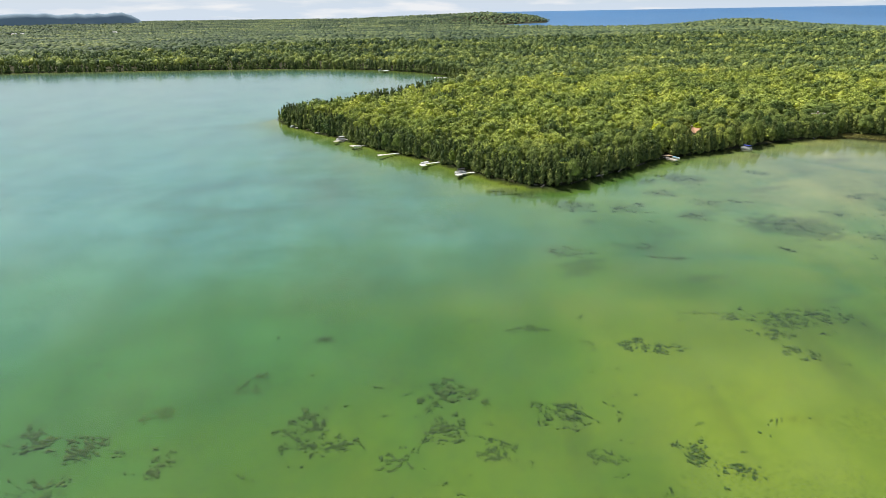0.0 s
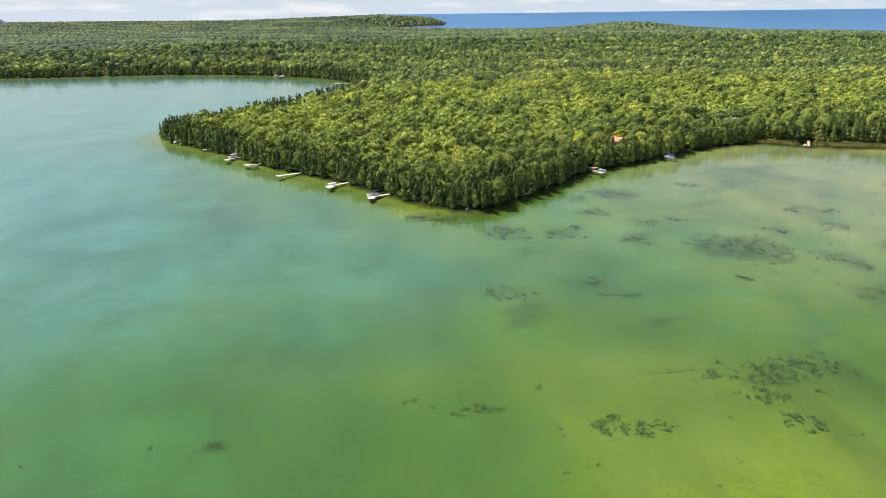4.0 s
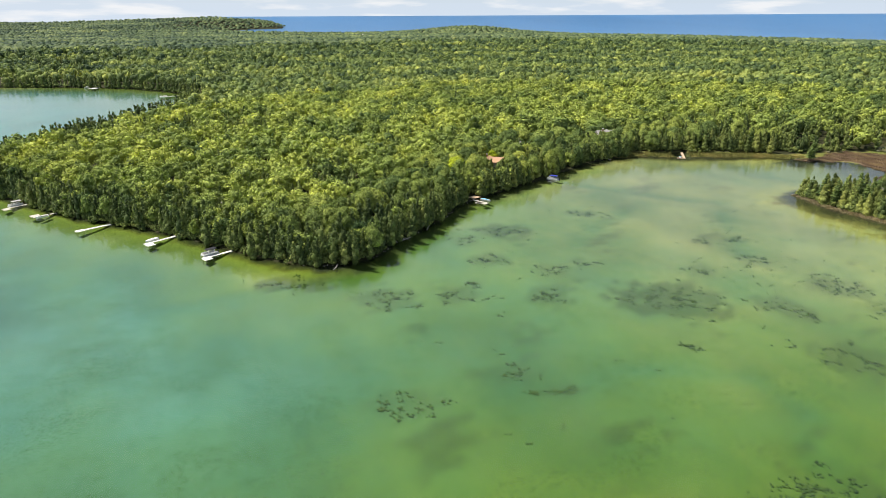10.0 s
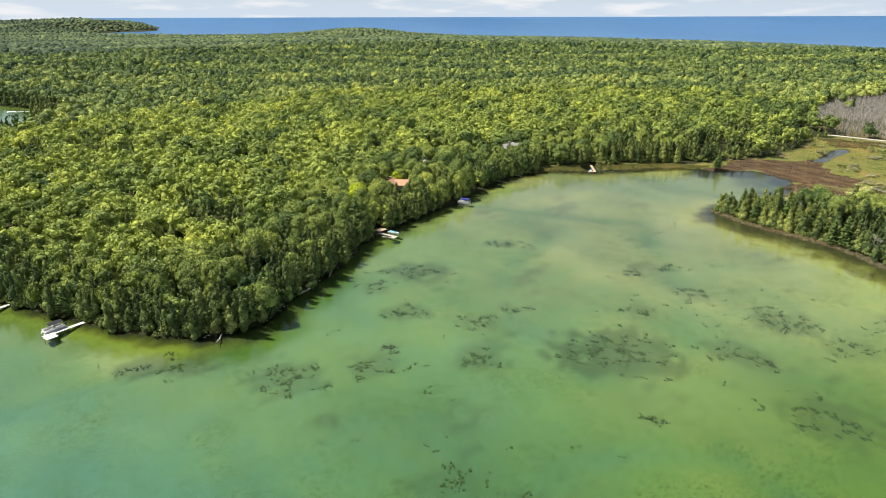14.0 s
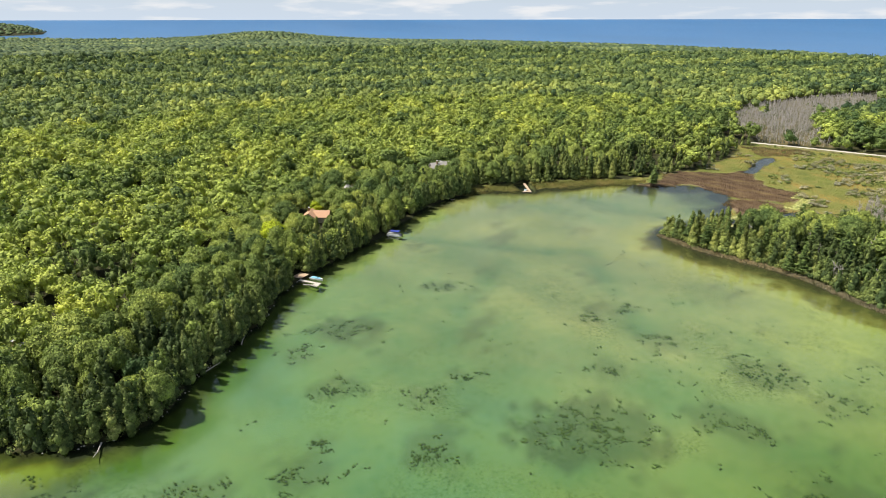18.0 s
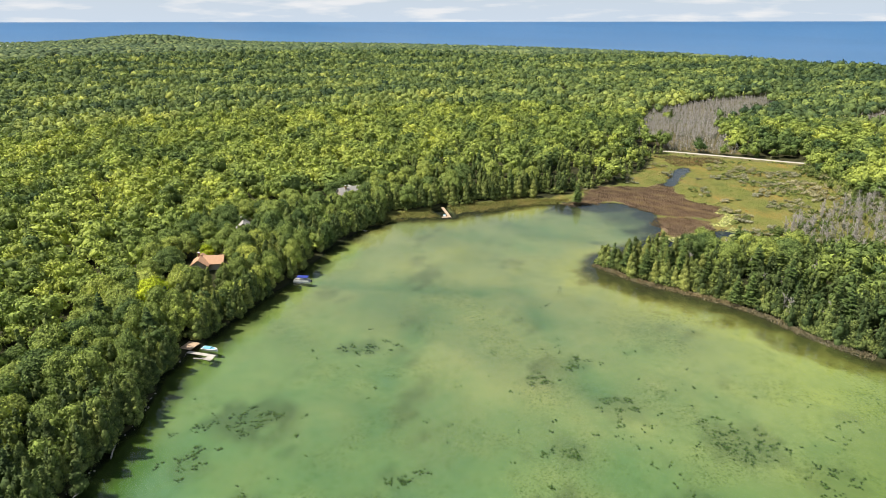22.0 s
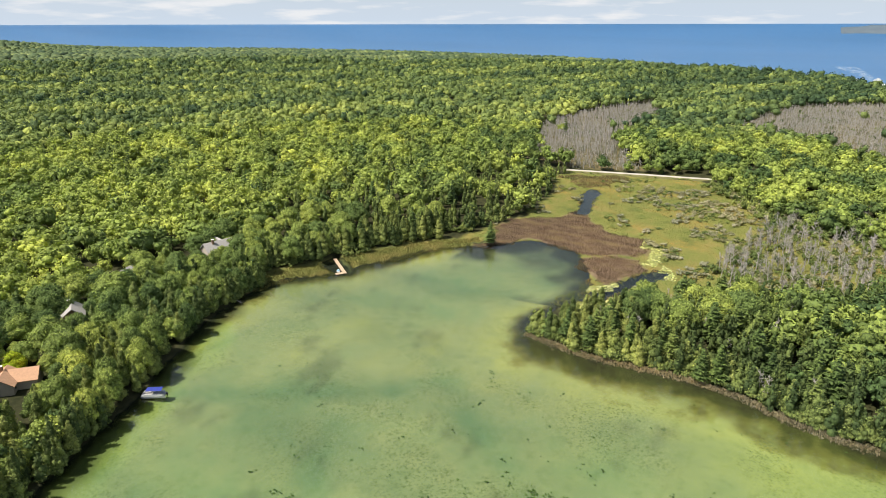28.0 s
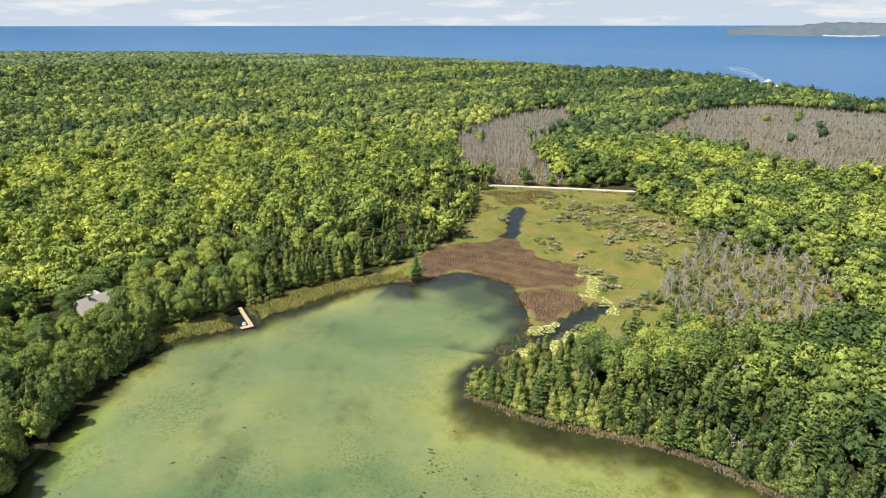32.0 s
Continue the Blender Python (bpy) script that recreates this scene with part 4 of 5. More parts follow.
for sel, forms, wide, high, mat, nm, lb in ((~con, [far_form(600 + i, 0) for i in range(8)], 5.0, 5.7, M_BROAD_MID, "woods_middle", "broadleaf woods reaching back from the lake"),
                                            (con, [cedar_crown(620 + i, 3, 0, 0.1, 0) for i in range(6)], 12.0, 11.5, M_CEDAR, "woods_middle_conifer", "dark conifers in the farther woods")):
    n = int(sel.sum())
    s = size[sel] * r5.uniform(0.8, 1.2, n)
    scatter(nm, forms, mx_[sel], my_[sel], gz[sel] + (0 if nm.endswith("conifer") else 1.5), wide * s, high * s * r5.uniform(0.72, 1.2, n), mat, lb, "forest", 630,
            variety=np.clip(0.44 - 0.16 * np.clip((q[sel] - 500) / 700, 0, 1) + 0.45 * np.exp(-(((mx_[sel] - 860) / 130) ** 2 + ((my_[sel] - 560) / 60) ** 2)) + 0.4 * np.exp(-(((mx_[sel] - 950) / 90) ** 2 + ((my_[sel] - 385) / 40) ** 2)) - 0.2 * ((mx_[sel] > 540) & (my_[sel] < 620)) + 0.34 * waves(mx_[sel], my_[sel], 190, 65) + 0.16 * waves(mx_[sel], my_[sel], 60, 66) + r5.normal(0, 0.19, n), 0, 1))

bx_, by_ = jittered(-3800, 2300, 300, 4950, 24, 121)
q = arm(bx_, by_)
keep = (q >= 1400) & in_sight(bx_, by_)
bx_, by_ = bx_[keep], by_[keep]
keep = forest_ok(bx_, by_, 4)
bx_, by_ = bx_[keep], by_[keep]
n = len(bx_)
fb = []
for i in range(6):
    r_ = np.random.RandomState(640 + i)
    an = np.arange(5) * 1.2566
    lo = np.stack([np.cos(an) * 1.0, np.sin(an) * 1.0, np.zeros(5)], 1) * r_.uniform(0.8, 1.2, (5, 1))
    hi = np.stack([np.cos(an + 0.6) * 0.75, np.sin(an + 0.6) * 0.75, r_.uniform(0.6, 0.95, 5)], 1)
    v = np.concatenate([lo, hi, [[r_.uniform(-0.3, 0.3), r_.uniform(-0.3, 0.3), r_.uniform(1.0, 1.35)]]])
    f = [(a, (a + 1) % 5, 5 + a) for a in range(5)] + [((a + 1) % 5, 5 + (a + 1) % 5, 5 + a) for a in range(5)] + [(5 + a, 5 + (a + 1) % 5, 10) for a in range(5)]
    fb.append((v, np.array(f)))
far_var = np.clip(0.42 - 0.22 * ((bx_ < 300) & (waves(bx_, by_, 700, 36) > 0)) + 0.25 * waves(bx_, by_, 420, 71) + 0.2 * waves(bx_, by_, 150, 72) + r5.normal(0, 0.15, n), 0, 1)
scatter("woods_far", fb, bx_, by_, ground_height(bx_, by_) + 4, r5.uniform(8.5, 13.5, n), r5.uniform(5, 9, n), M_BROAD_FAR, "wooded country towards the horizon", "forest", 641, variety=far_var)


# ---- marsh, reeds, weeds ----
def tuft(seed, blades, spread, lean):
    """Upright blades from one root, height 1."""
    b = Build(seed)
    r = b.r
    for i in range(blades):
        a = r.uniform(0, 6.28)
        p = np.array((math.cos(a), math.sin(a), 0)) * spread * r.rand()
        s = np.array((-math.sin(a), math.cos(a), 0)) * 0.16 * r.uniform(0.6, 1.3)
        b.add([p - s, p + s, p + np.array((math.cos(a) * lean * r.rand(), math.sin(a) * lean * r.rand(), r.uniform(0.7, 1.1)))], [(0, 1, 2)])
    return b.done()


def weed(seed):
    """A clump of trailing weed, seen through the water: radius about 1, in short leafy strands."""
    b = Build(seed)
    r = b.r
    stretch = r.uniform(0.45, 0.8)
    for i in range(9):
        a, q = r.uniform(0, 6.28), r.rand() ** 0.7 * 0.8
        o = np.array((math.cos(a) * q, math.sin(a) * q * stretch))
        a = r.uniform(0, 6.28)
        d = np.array((math.cos(a), math.sin(a)))
        L = r.uniform(0.25, 0.5)
        w = np.array((-d[1], d[0])) * r.uniform(0.12, 0.26)
        b.add([(*(o - d * L), 0), (*(o + w), 0.25), (*(o + d * L), 0.4), (*(o - w), 0.28)], [(0, 1, 2), (0, 2, 3)])
    return b.done()


def fill(poly, step, seed, drop=()):
    p = np.array(poly, float)
    x, y = jittered(*(p[:, 0].min(), p[:, 0].max()), *(p[:, 1].min(), p[:, 1].max()), step, seed, 0.5)
    m = loosely(p, x, y, 3.0)
    for q in drop:
        m &= ~inside(q, x, y)
    return x[m], y[m]


def grow(name, poly, step, forms, hi, wd, mat, label, cat, seed, drop=(), patch=30):
    x, y = fill(poly, step, seed, drop)
    r = np.random.RandomState(seed + 1)
    n = len(x)
    var = np.clip(0.5 + 0.33 * waves(x, y, patch, seed) * (1.5 if name == "marsh_grass" else 1.0) + 0.22 * waves(x, y, 11, seed + 5) + r.normal(0, 0.25 if mat is M_TWIGS else 0.07, n), 0, 1)
    return scatter(name, forms, x, y, np.maximum(ground_height(x, y), -0.05) - 0.02, r.uniform(*wd, n), r.uniform(*hi, n), mat, label, cat, seed + 2, variety=var)


LILY_AREAS = ([(347, 342), (354, 340), (361, 335), (361, 332), (356, 333), (350, 336), (344, 339)], [(332, 342), (337, 334), (330, 332), (328, 339)],
              [(340, 332), (347, 330), (356, 326), (358, 320), (354, 313), (342, 315), (333, 324), (332, 331)], [(436, 344), (427, 339), (421, 337), (413, 326), (406, 324), (395, 325), (387, 327), (396, 331), (415, 335)],
              [(395, 325), (387, 314), (381, 313), (377, 318), (386, 318), (387, 323)])
T_REED, T_SEDGE, T_GRASS = [tuft(700 + i, 6, 0.5, 0.4) for i in range(6)], [tuft(710 + i, 6, 0.7, 0.7) for i in range(6)], [tuft(720 + i, 4, 0.8, 0.8) for i in range(6)]
grow("reed_bed", REEDS, 0.62, T_REED, (0.45, 1.0), (0.35, 0.6), M_REED, "olive and straw-coloured reeds along the shore", "reeds", 731, (SLIP,))
grow("sedge_bed", SEDGE_A, 0.66, T_SEDGE, (0.3, 0.7), (0.4, 0.65), M_SEDGE, "reddish-brown sedge at the lake's head", "sedge", 735, (CHANNEL_S, STREAM_S), 16)
grow("sedge_island", SEDGE_B, 0.66, T_SEDGE, (0.3, 0.7), (0.4, 0.65), M_SEDGE, "brown sedge island beside the channel", "sedge", 739, (CHANNEL_S,))
grow("marsh_grass", MARSH, 0.95, T_GRASS, (0.2, 0.5), (0.55, 0.95), M_MARSH, "yellow-green and ochre marsh grass", "grass", 743, (SEDGE_A, SEDGE_B, CHANNEL_S, STREAM_S) + LILY_AREAS, 38)
grow("brown_marsh_grass", [(546, 436), (569, 395), (559, 386), (537, 393), (517, 407), (532, 419)], 1.2, T_SEDGE, (0.5, 1.0), (0.8, 1.3), M_SEDGE, "reddish-brown grass below the road", "grass", 747, (), 22)


def fringe(name, line, off, n, forms, hi, wd, mat, label, cat, seed, spread, mean=0.5):
    """Plants along a stretch of shoreline, set off from it by so many metres (landwards positive)."""
    r = np.random.RandomState(seed)
    p = np.array(line, float)
    seg = np.hypot(*np.diff(p, axis=0).T)
    s = r.uniform(0, seg.sum(), n)
    cum = np.concatenate([[0], np.cumsum(seg)])
    x, y = np.interp(s, cum, p[:, 0]), np.interp(s, cum, p[:, 1])
    i = np.clip(np.searchsorted(cum, s) - 1, 0, len(seg) - 1)
    t = np.diff(p, axis=0)[i] / seg[i][:, None]
    o = off + r.normal(0, spread, n)
    x, y = x + -t[:, 1] * o, y + t[:, 0] * o
    for hx, hy, q in HOUSES:
        far = np.hypot(x - hx, y - hy) > q * 0.9
        x, y = x[far], y[far]
    n = len(x)
    z = np.maximum(ground_height(x, y), -0.05)
    var = np.clip(r.normal(mean, 0.22, n), 0, 1)
    return scatter(name, forms, x, y, z - 0.05, r.uniform(*wd, n), r.uniform(*hi, n), mat, label, cat, seed + 1, variety=var)


WEST_LINE = smooth(SHORE_POINT, 4)[4:-8]
EAST_LINE = smooth(SHORE_EAST[:11], 4)[3:-12]
fringe("shore_reeds", EAST_LINE, 0.3, 2300, T_REED, (0.5, 1.1), (0.5, 0.9), leaf_material("dry_reed", (0.25, 0.2, 0.13), (0.36, 0.3, 0.21), (0.46, 0.4, 0.3), clear=0.15),
       "pale dry reeds along the wooded point", "reeds", 751, 0.8)


def bush(seed, leaves):
    b = Build(seed)
    for i in range(4):
        a = i * 1.6 + b.r.uniform(-0.4, 0.4)
        c = (math.cos(a) * 0.5, math.sin(a) * 0.5, 0.45 + b.r.uniform(0, 0.4))
        b.blob(c, 0.33, 0.28, 0.85)
        b.leaves(c, 0.5, leaves, 0.13)
    return b.done()


BUSH = [bush(760 + i, 16) for i in range(6)]
fringe("shore_bushes", WEST_LINE, 1.2, 300, BUSH, (1.0, 2.6), (0.8, 1.7), M_CEDAR, "dense green bushes overhanging the water", "bushes", 771, 1.0)
fringe("shore_bushes", smooth(SHORE_HEAD, 4)[0:12], 1.8, 60, BUSH, (1.4, 3.0), (1.1, 2.0), M_CEDAR, "dense green bushes overhanging the water", "bushes", 775, 1.0)
fringe("shore_bushes", EAST_LINE, 2.6, 190, BUSH, (1.2, 2.8), (1.0, 1.8), M_CEDAR, "low green bushes behind the dry reeds", "bushes", 779, 0.8)
fringe("shore_cedars", WEST_LINE, 2.6, 350, FORMS_S, (6.0, 12.5), (9.0, 13.5), M_CEDAR, "dense row of dark cedars at the water's edge", "trees", 797, 1.5, 0.28)
fringe("shore_cedars", smooth(SHORE_HEAD, 4)[0:12], 2.6, 46, FORMS_S, (7.5, 11.5), (10.5, 14.0), M_CEDAR, "dense row of dark cedars at the water's edge", "trees", 799, 1.2, 0.36)
fringe("shore_cedars", EAST_LINE, 5.0, 70, FORMS_S, (6.5, 10.5), (11.0, 15.0), M_CEDAR, "dark cedars along the wooded point", "trees", 801, 1.6)
BAY_LINE = smooth(SHORE_BAY, 6)[12:-8]
fringe("bay_cedars", BAY_LINE, 4.0, 620, FORMS_F, (9.0, 14.0), (13.0, 18.0), M_CEDAR, "dark cedars standing close along the far bay", "trees", 811, 2.0, 0.25)
fringe("bay_bushes", BAY_LINE, 1.5, 420, [bush(780 + i, 6) for i in range(5)], (2.0, 4.5), (2.0, 4.0), M_CEDAR, "dark bushes at the water's edge of the far bay", "bushes", 813, 1.0, 0.25)
MARSH_RIM = np.array([(572, 332), (543, 311), (488, 276), (500, 245), (480, 232)], float)
fringe("marsh_edge_scrub", MARSH_RIM, 0.0, 260, BUSH, (1.2, 3.6), (1.2, 2.6), M_SCRUB, "grey-green scrub between the marsh and the woods", "bushes", 815, 4.0)
fringe("marsh_edge_bushes", MARSH_RIM, -3.0, 220, BUSH, (1.8, 5.0), (1.5, 2.8), M_CEDAR, "green bushes at the marsh's wooded edge", "bushes", 817, 4.0)
REED_BACK = np.array([(281, 470), (295, 470), (307, 463), (315, 460), (326, 455), (342, 448), (362, 439)], float)
MARSH_TIP = np.array([(360, 440), (384, 426), (405, 421), (440, 416)], float)
fringe("marsh_tip_bushes", MARSH_TIP, 3.0, 150, BUSH, (1.0, 3.4), (1.1, 2.2), M_CEDAR, "green bushes where the marsh meets the woods", "bushes", 819, 3.0)
fringe("reed_bushes", REED_BACK, 2.5, 150, BUSH, (1.4, 3.2), (1.1, 2.0), M_CEDAR, "low green bushes between the reeds and the woods", "bushes", 807, 2.0)
fringe("shore_cedars", REED_BACK, 6.0, 90, FORMS_S, (6.5, 10.5), (11.0, 15.0), M_CEDAR, "dark cedars behind the reed bed", "trees", 809, 2.2)
fringe("shore_woods", WEST_LINE, 7.0, 110, FORMS_B[0], (4.2, 5.8), (3.4, 4.6), M_BROAD, "dull green broadleaf trees close behind the shore cedars", "trees", 803, 1.6, 0.22)
fringe("shore_woods", smooth(SHORE_HEAD, 4)[0:12], 6.0, 36, FORMS_B[0], (4.2, 5.4), (3.4, 4.4), M_BROAD, "dull green broadleaf trees close behind the shore cedars", "trees", 805, 1.6, 0.22)
fringe("shore_thicket", WEST_LINE, 5.0, 420, BUSH, (1.8, 4.0), (1.3, 2.4), M_CEDAR, "tall green thicket under the shore trees", "bushes", 791, 2.5, 0.36)
fringe("shore_thicket", EAST_LINE, 6.5, 160, BUSH, (2.0, 4.2), (1.6, 2.6), M_CEDAR, "green thicket under the trees of the point", "bushes", 795, 2.0)
x, y = fill(MARSH, 3.3, 783, (SEDGE_A, SEDGE_B, CHANNEL_S, STREAM_S) + LILY_AREAS)
r = np.random.RandomState(784)
thick = 0.85 * inside([(535, 392), (552, 372), (531, 340), (528, 318), (500, 300), (445, 305), (470, 320), (490, 331), (498, 357), (510, 381)], x, y) + 0.35 * (y < 345) * (x > 375)
m = (waves(x, y, 34, 785) + thick + r.normal(0, 0.25, len(x)) > 0.72) & (edge_distance(LAKE_S, x, y) > 18)
x, y = x[m], y[m]
gm = r.rand(len(x)) < 0.45
scatter("marsh_scrub", BUSH, x[~gm], y[~gm], ground_height(x[~gm], y[~gm]) - 0.1, r.uniform(1.0, 2.8, (~gm).sum()), r.uniform(0.9, 2.5, (~gm).sum()), M_SCRUB, "grey-green scrub dotted over the marsh", "bushes", 786)
scatter("marsh_bushes", BUSH, x[gm], y[gm], ground_height(x[gm], y[gm]) - 0.1, r.uniform(0.8, 2.3, gm.sum()), r.uniform(0.7, 1.9, gm.sum()), M_CEDAR, "low green bushes dotted over the marsh", "bushes", 782)
x, y = fill(BRUSH, 4.0, 788)
m = r.rand(len(x)) < 0.7
x, y = x[m], y[m]
gm = r.rand(len(x)) < 0.6
scatter("brush_bushes", BUSH, x[gm], y[gm], ground_height(x[gm], y[gm]) - 0.1, r.uniform(1.2, 2.6, gm.sum()), r.uniform(1.5, 4.0, gm.sum()), M_CEDAR, "green bushes among the bare trees", "bushes", 787)
x, y = x[~gm], y[~gm]
scatter("brush_scrub", BUSH, x, y, ground_height(x, y) - 0.1, r.uniform(1.0, 2.4, len(x)), r.uniform(1.2, 3.2, len(x)), M_SCRUB, "grey scrub under the bare trees", "bushes", 789)

b = Build(790)
for k, area in enumerate(LILY_AREAS):
    x, y = fill(area, 0.75, 791 + k)
    for px, py, pz in zip(x, y, np.maximum(ground_height(x, y), 0)):
        if b.r.rand() < 0.15:
            continue
        q, a0 = b.r.uniform(0.3, 0.62), b.r.uniform(0, 6.28)
        an = a0 + np.linspace(0.2, 6.08, 7)
        zz = pz + b.r.uniform(0.03, 0.09)
        b.add(np.concatenate([[(px, py, zz)], np.stack([px + np.cos(an) * q, py + np.sin(an) * q, np.full(7, zz + 0.015)], 1)]), [(0, i, i + 1) for i in range(1, 7)])
v, f = b.done()
tagged(new("lily_pads", raw_mesh("lily_pads", v, f, M_LILY, np.repeat(b.r.rand(len(v) // 8), 8))), "pale yellow-green lily pads in the channel", "lily pads", kind="stuff")

WEEDS = [weed(800 + i) for i in range(10)]
wx, wy = [], []
r = np.random.RandomState(811)
for beds, thick in ((WEED_BEDS, 0.55), (WEED_NORTH, 0.5), (WEED_SOUTH, 1.3), (WEED_SPARSE, 0.9)):
    for cx, cy, rx, ry, a in beds:
        # loose patches of clumps within the bed
        for i in range(int(5 + rx * ry * thick * 0.5)):
            u0, w0 = r.normal(0, rx * 0.48), r.normal(0, ry * 0.48)
            k = r.randint(2, 11)
            c_, s_ = math.cos(radians(a)), math.sin(radians(a))
            u, w = u0 + r.normal(0, 0.7, k), w0 + r.normal(0, 0.7, k)
            wx.append(cx + u * c_ - w * s_)
            wy.append(cy + u * s_ + w * c_)
# lone sprigs between the beds
for n, (x0, x1), (y0, y1) in ((130, (60, 235), (200, 385)), (40, (215, 350), (330, 440)), (150, (-110, 110), (95, 185)), (110, (180, 285), (225, 345))):
    for i in range(n):
        k = r.randint(1, 4)
        cx, cy = r.uniform(x0, x1), r.uniform(y0, y1)
        wx.append(cx + r.normal(0, 0.9, k))
        wy.append(cy + r.normal(0, 0.6, k))
x, y = np.concatenate(wx), np.concatenate(wy)
m = inside(LAKE_S, x, y) & (edge_distance(LAKE_S, x, y) > 3)
x, y = x[m], y[m]
z = np.minimum(ground_height(x, y) + 0.15, -0.35)
scatter("water_weeds", WEEDS, x, y, z, r.uniform(0.25, 0.68, len(x)), np.full(len(x), 0.3), M_WEED, "dark trailing weed under the clear water", "water weed", 812)

# ---- bare trees ----
for area, sd in ((DEAD_A, 815), (DEAD_B, 817)):
    grow("dead_stand_undergrowth", area, 2.8, [tuft(726 + i, 7, 0.6, 0.6) for i in range(6)], (0.8, 3.6), (0.9, 1.8), M_TWIGS, "grey-brown undergrowth below the dead trees", "undergrowth", sd)

for poly, nm, lb, sd, st in ((DEAD_A, "dead_wood_stand", "stand of bare grey dead trees behind the road", 821, 4.3), (DEAD_B, "dead_wood_stand", "wide stand of bare grey dead trees", 825, 5.3)):
    x, y = fill(poly, st, sd)
    r = np.random.RandomState(sd + 1)
    n = len(x)
    scatter(nm, [dead_form(830 + i, 9, 1.9, 3) for i in range(8)], x, y, ground_height(x, y), r.uniform(7, 11, n), r.uniform(3.5, 8.0, n), M_DEADFAR, lb, "dead trees", sd + 2)
    m = ((waves(x, y, 60, sd) > 0.3) & (r.rand(n) < 0.22)) | ((np.hypot(x - 622, y - 378) < 34) & (r.rand(n) < 0.5)) | ((np.hypot(x - 900, y - 180) < 60) & (r.rand(n) < 0.15))
    scatter("dead_stand_bushes", BUSH, x[m], y[m], ground_height(x[m], y[m]), r.uniform(1.2, 2.4, m.sum()), r.uniform(1.4, 3.6, m.sum()), M_CEDAR, "green bushes among the dead trees", "bushes", sd + 3)

bare = []
for i in range(6):
    o = tagged(new("bare_tree", raw_mesh("bare_tree", dead_form(840 + i, 17, 1.7, 4)[0] * 8.0, dead_form(840 + i, 17, 1.7, 4)[1], M_DEADWOOD)),
               "bare grey tree with thin forked branches", "dead tree", group="bare trees of the marsh")
    bare.append(o)
x, y = fill(BRUSH, 4.4, 851)
r = np.random.RandomState(852)
m = r.rand(len(x)) < 0.6
spots = [(a, c, r.uniform(0.6, 1.2)) for a, c in zip(x[m], y[m])]
ex, ey = jittered(286, 390, 235, 345, 9, 853)
m = forest_ok(ex, ey, 3) & (r.rand(len(ex)) < 0.3)
spots += [(a, c, r.uniform(0.9, 1.35)) for a, c in zip(ex[m], ey[m])]
wx2, wy2 = jittered(40, 380, 335, 520, 11, 854)
m = forest_ok(wx2, wy2, 1.5) & (edge_distance(LAKE_S, wx2, wy2) < 24) & (r.rand(len(wx2)) < 0.42)
spots += [(a, c, r.uniform(0.9, 1.4)) for a, c in zip(wx2[m], wy2[m])]
wx2, wy2 = jittered(395, 560, 395, 470, 6, 855)
m = ~inside(MARSH, wx2, wy2) & (edge_distance(MARSH, wx2, wy2) < 9) & (r.rand(len(wx2)) < 0.6)
spots += [(a, c, r.uniform(0.8, 1.2)) for a, c in zip(wx2[m], wy2[m])]
spots = spots[:300]
for i, (a, c, s) in enumerate(spots):
    mt = pose(a, c, z_at(a, c) - 0.1, r.uniform(-6, 6), r.uniform(-6, 6), r.uniform(0, 360))
    o = bare[i] if i < 6 else copy_thing(bare[i % 6], mt)
    o.matrix_basis = mt
    o.scale = (s, s, s)

# ---- solid things ----
def part(name, bm, material, parent, label=""):
    me = bpy.data.meshes.new(name)
    bm.to_mesh(me)
    bm.free()
    me.materials.append(material)
    ob = new(name, me)
    ob.parent = parent
    if label:
        ob["label"] = label
    return ob


def box(sx, sy, sz, at=(0, 0, 0), bevel=0.0, turn=0.0, taper=1.0):
    """A block on its base at the given place."""
    bm = bmesh.new()
    bmesh.ops.create_cube(bm, size=1)
    for v in bm.verts:
        k = taper if v.co.z > 0 else 1
        v.co = Vector((v.co.x * sx * k, v.co.y * sy * k, (v.co.z + 0.5) * sz))
    if bevel:
        bmesh.ops.bevel(bm, geom=bm.edges[:], offset=bevel, segments=2, affect="EDGES")
    bmesh.ops.transform(bm, matrix=pose(*at, 0, 0, turn), verts=bm.verts)
    return bm


def rod(a, b, rad, sides=8):
    bm = bmesh.new()
    a, b = Vector(a), Vector(b)
    bmesh.ops.create_cone(bm, cap_ends=True, segments=sides, radius1=rad, radius2=rad, depth=(b - a).length)
    m = Matrix.Translation((a + b) / 2) @ (b - a).to_track_quat("Z", "Y").to_matrix().to_4x4()
    bmesh.ops.transform(bm, matrix=m, verts=bm.verts)
    return bm


def prism(profile, length, at=(0, 0, 0), axis="x"):
    """An outline in the y-z plane drawn out along x, centred."""
    bm = bmesh.new()
    a = [bm.verts.new((-length / 2, y, z)) for y, z in profile]
    c = [bm.verts.new((length / 2, y, z)) for y, z in profile]
    n = len(profile)
    bm.faces.new(a[::-1])
    bm.faces.new(c)
    for i in range(n):
        bm.faces.new((a[i], a[(i + 1) % n], c[(i + 1) % n], c[i]))
    bmesh.ops.recalc_face_normals(bm, faces=bm.faces)
    bmesh.ops.transform(bm, matrix=pose(*at, 0, 0, 90 if axis == "y" else 0), verts=bm.verts)
    return bm


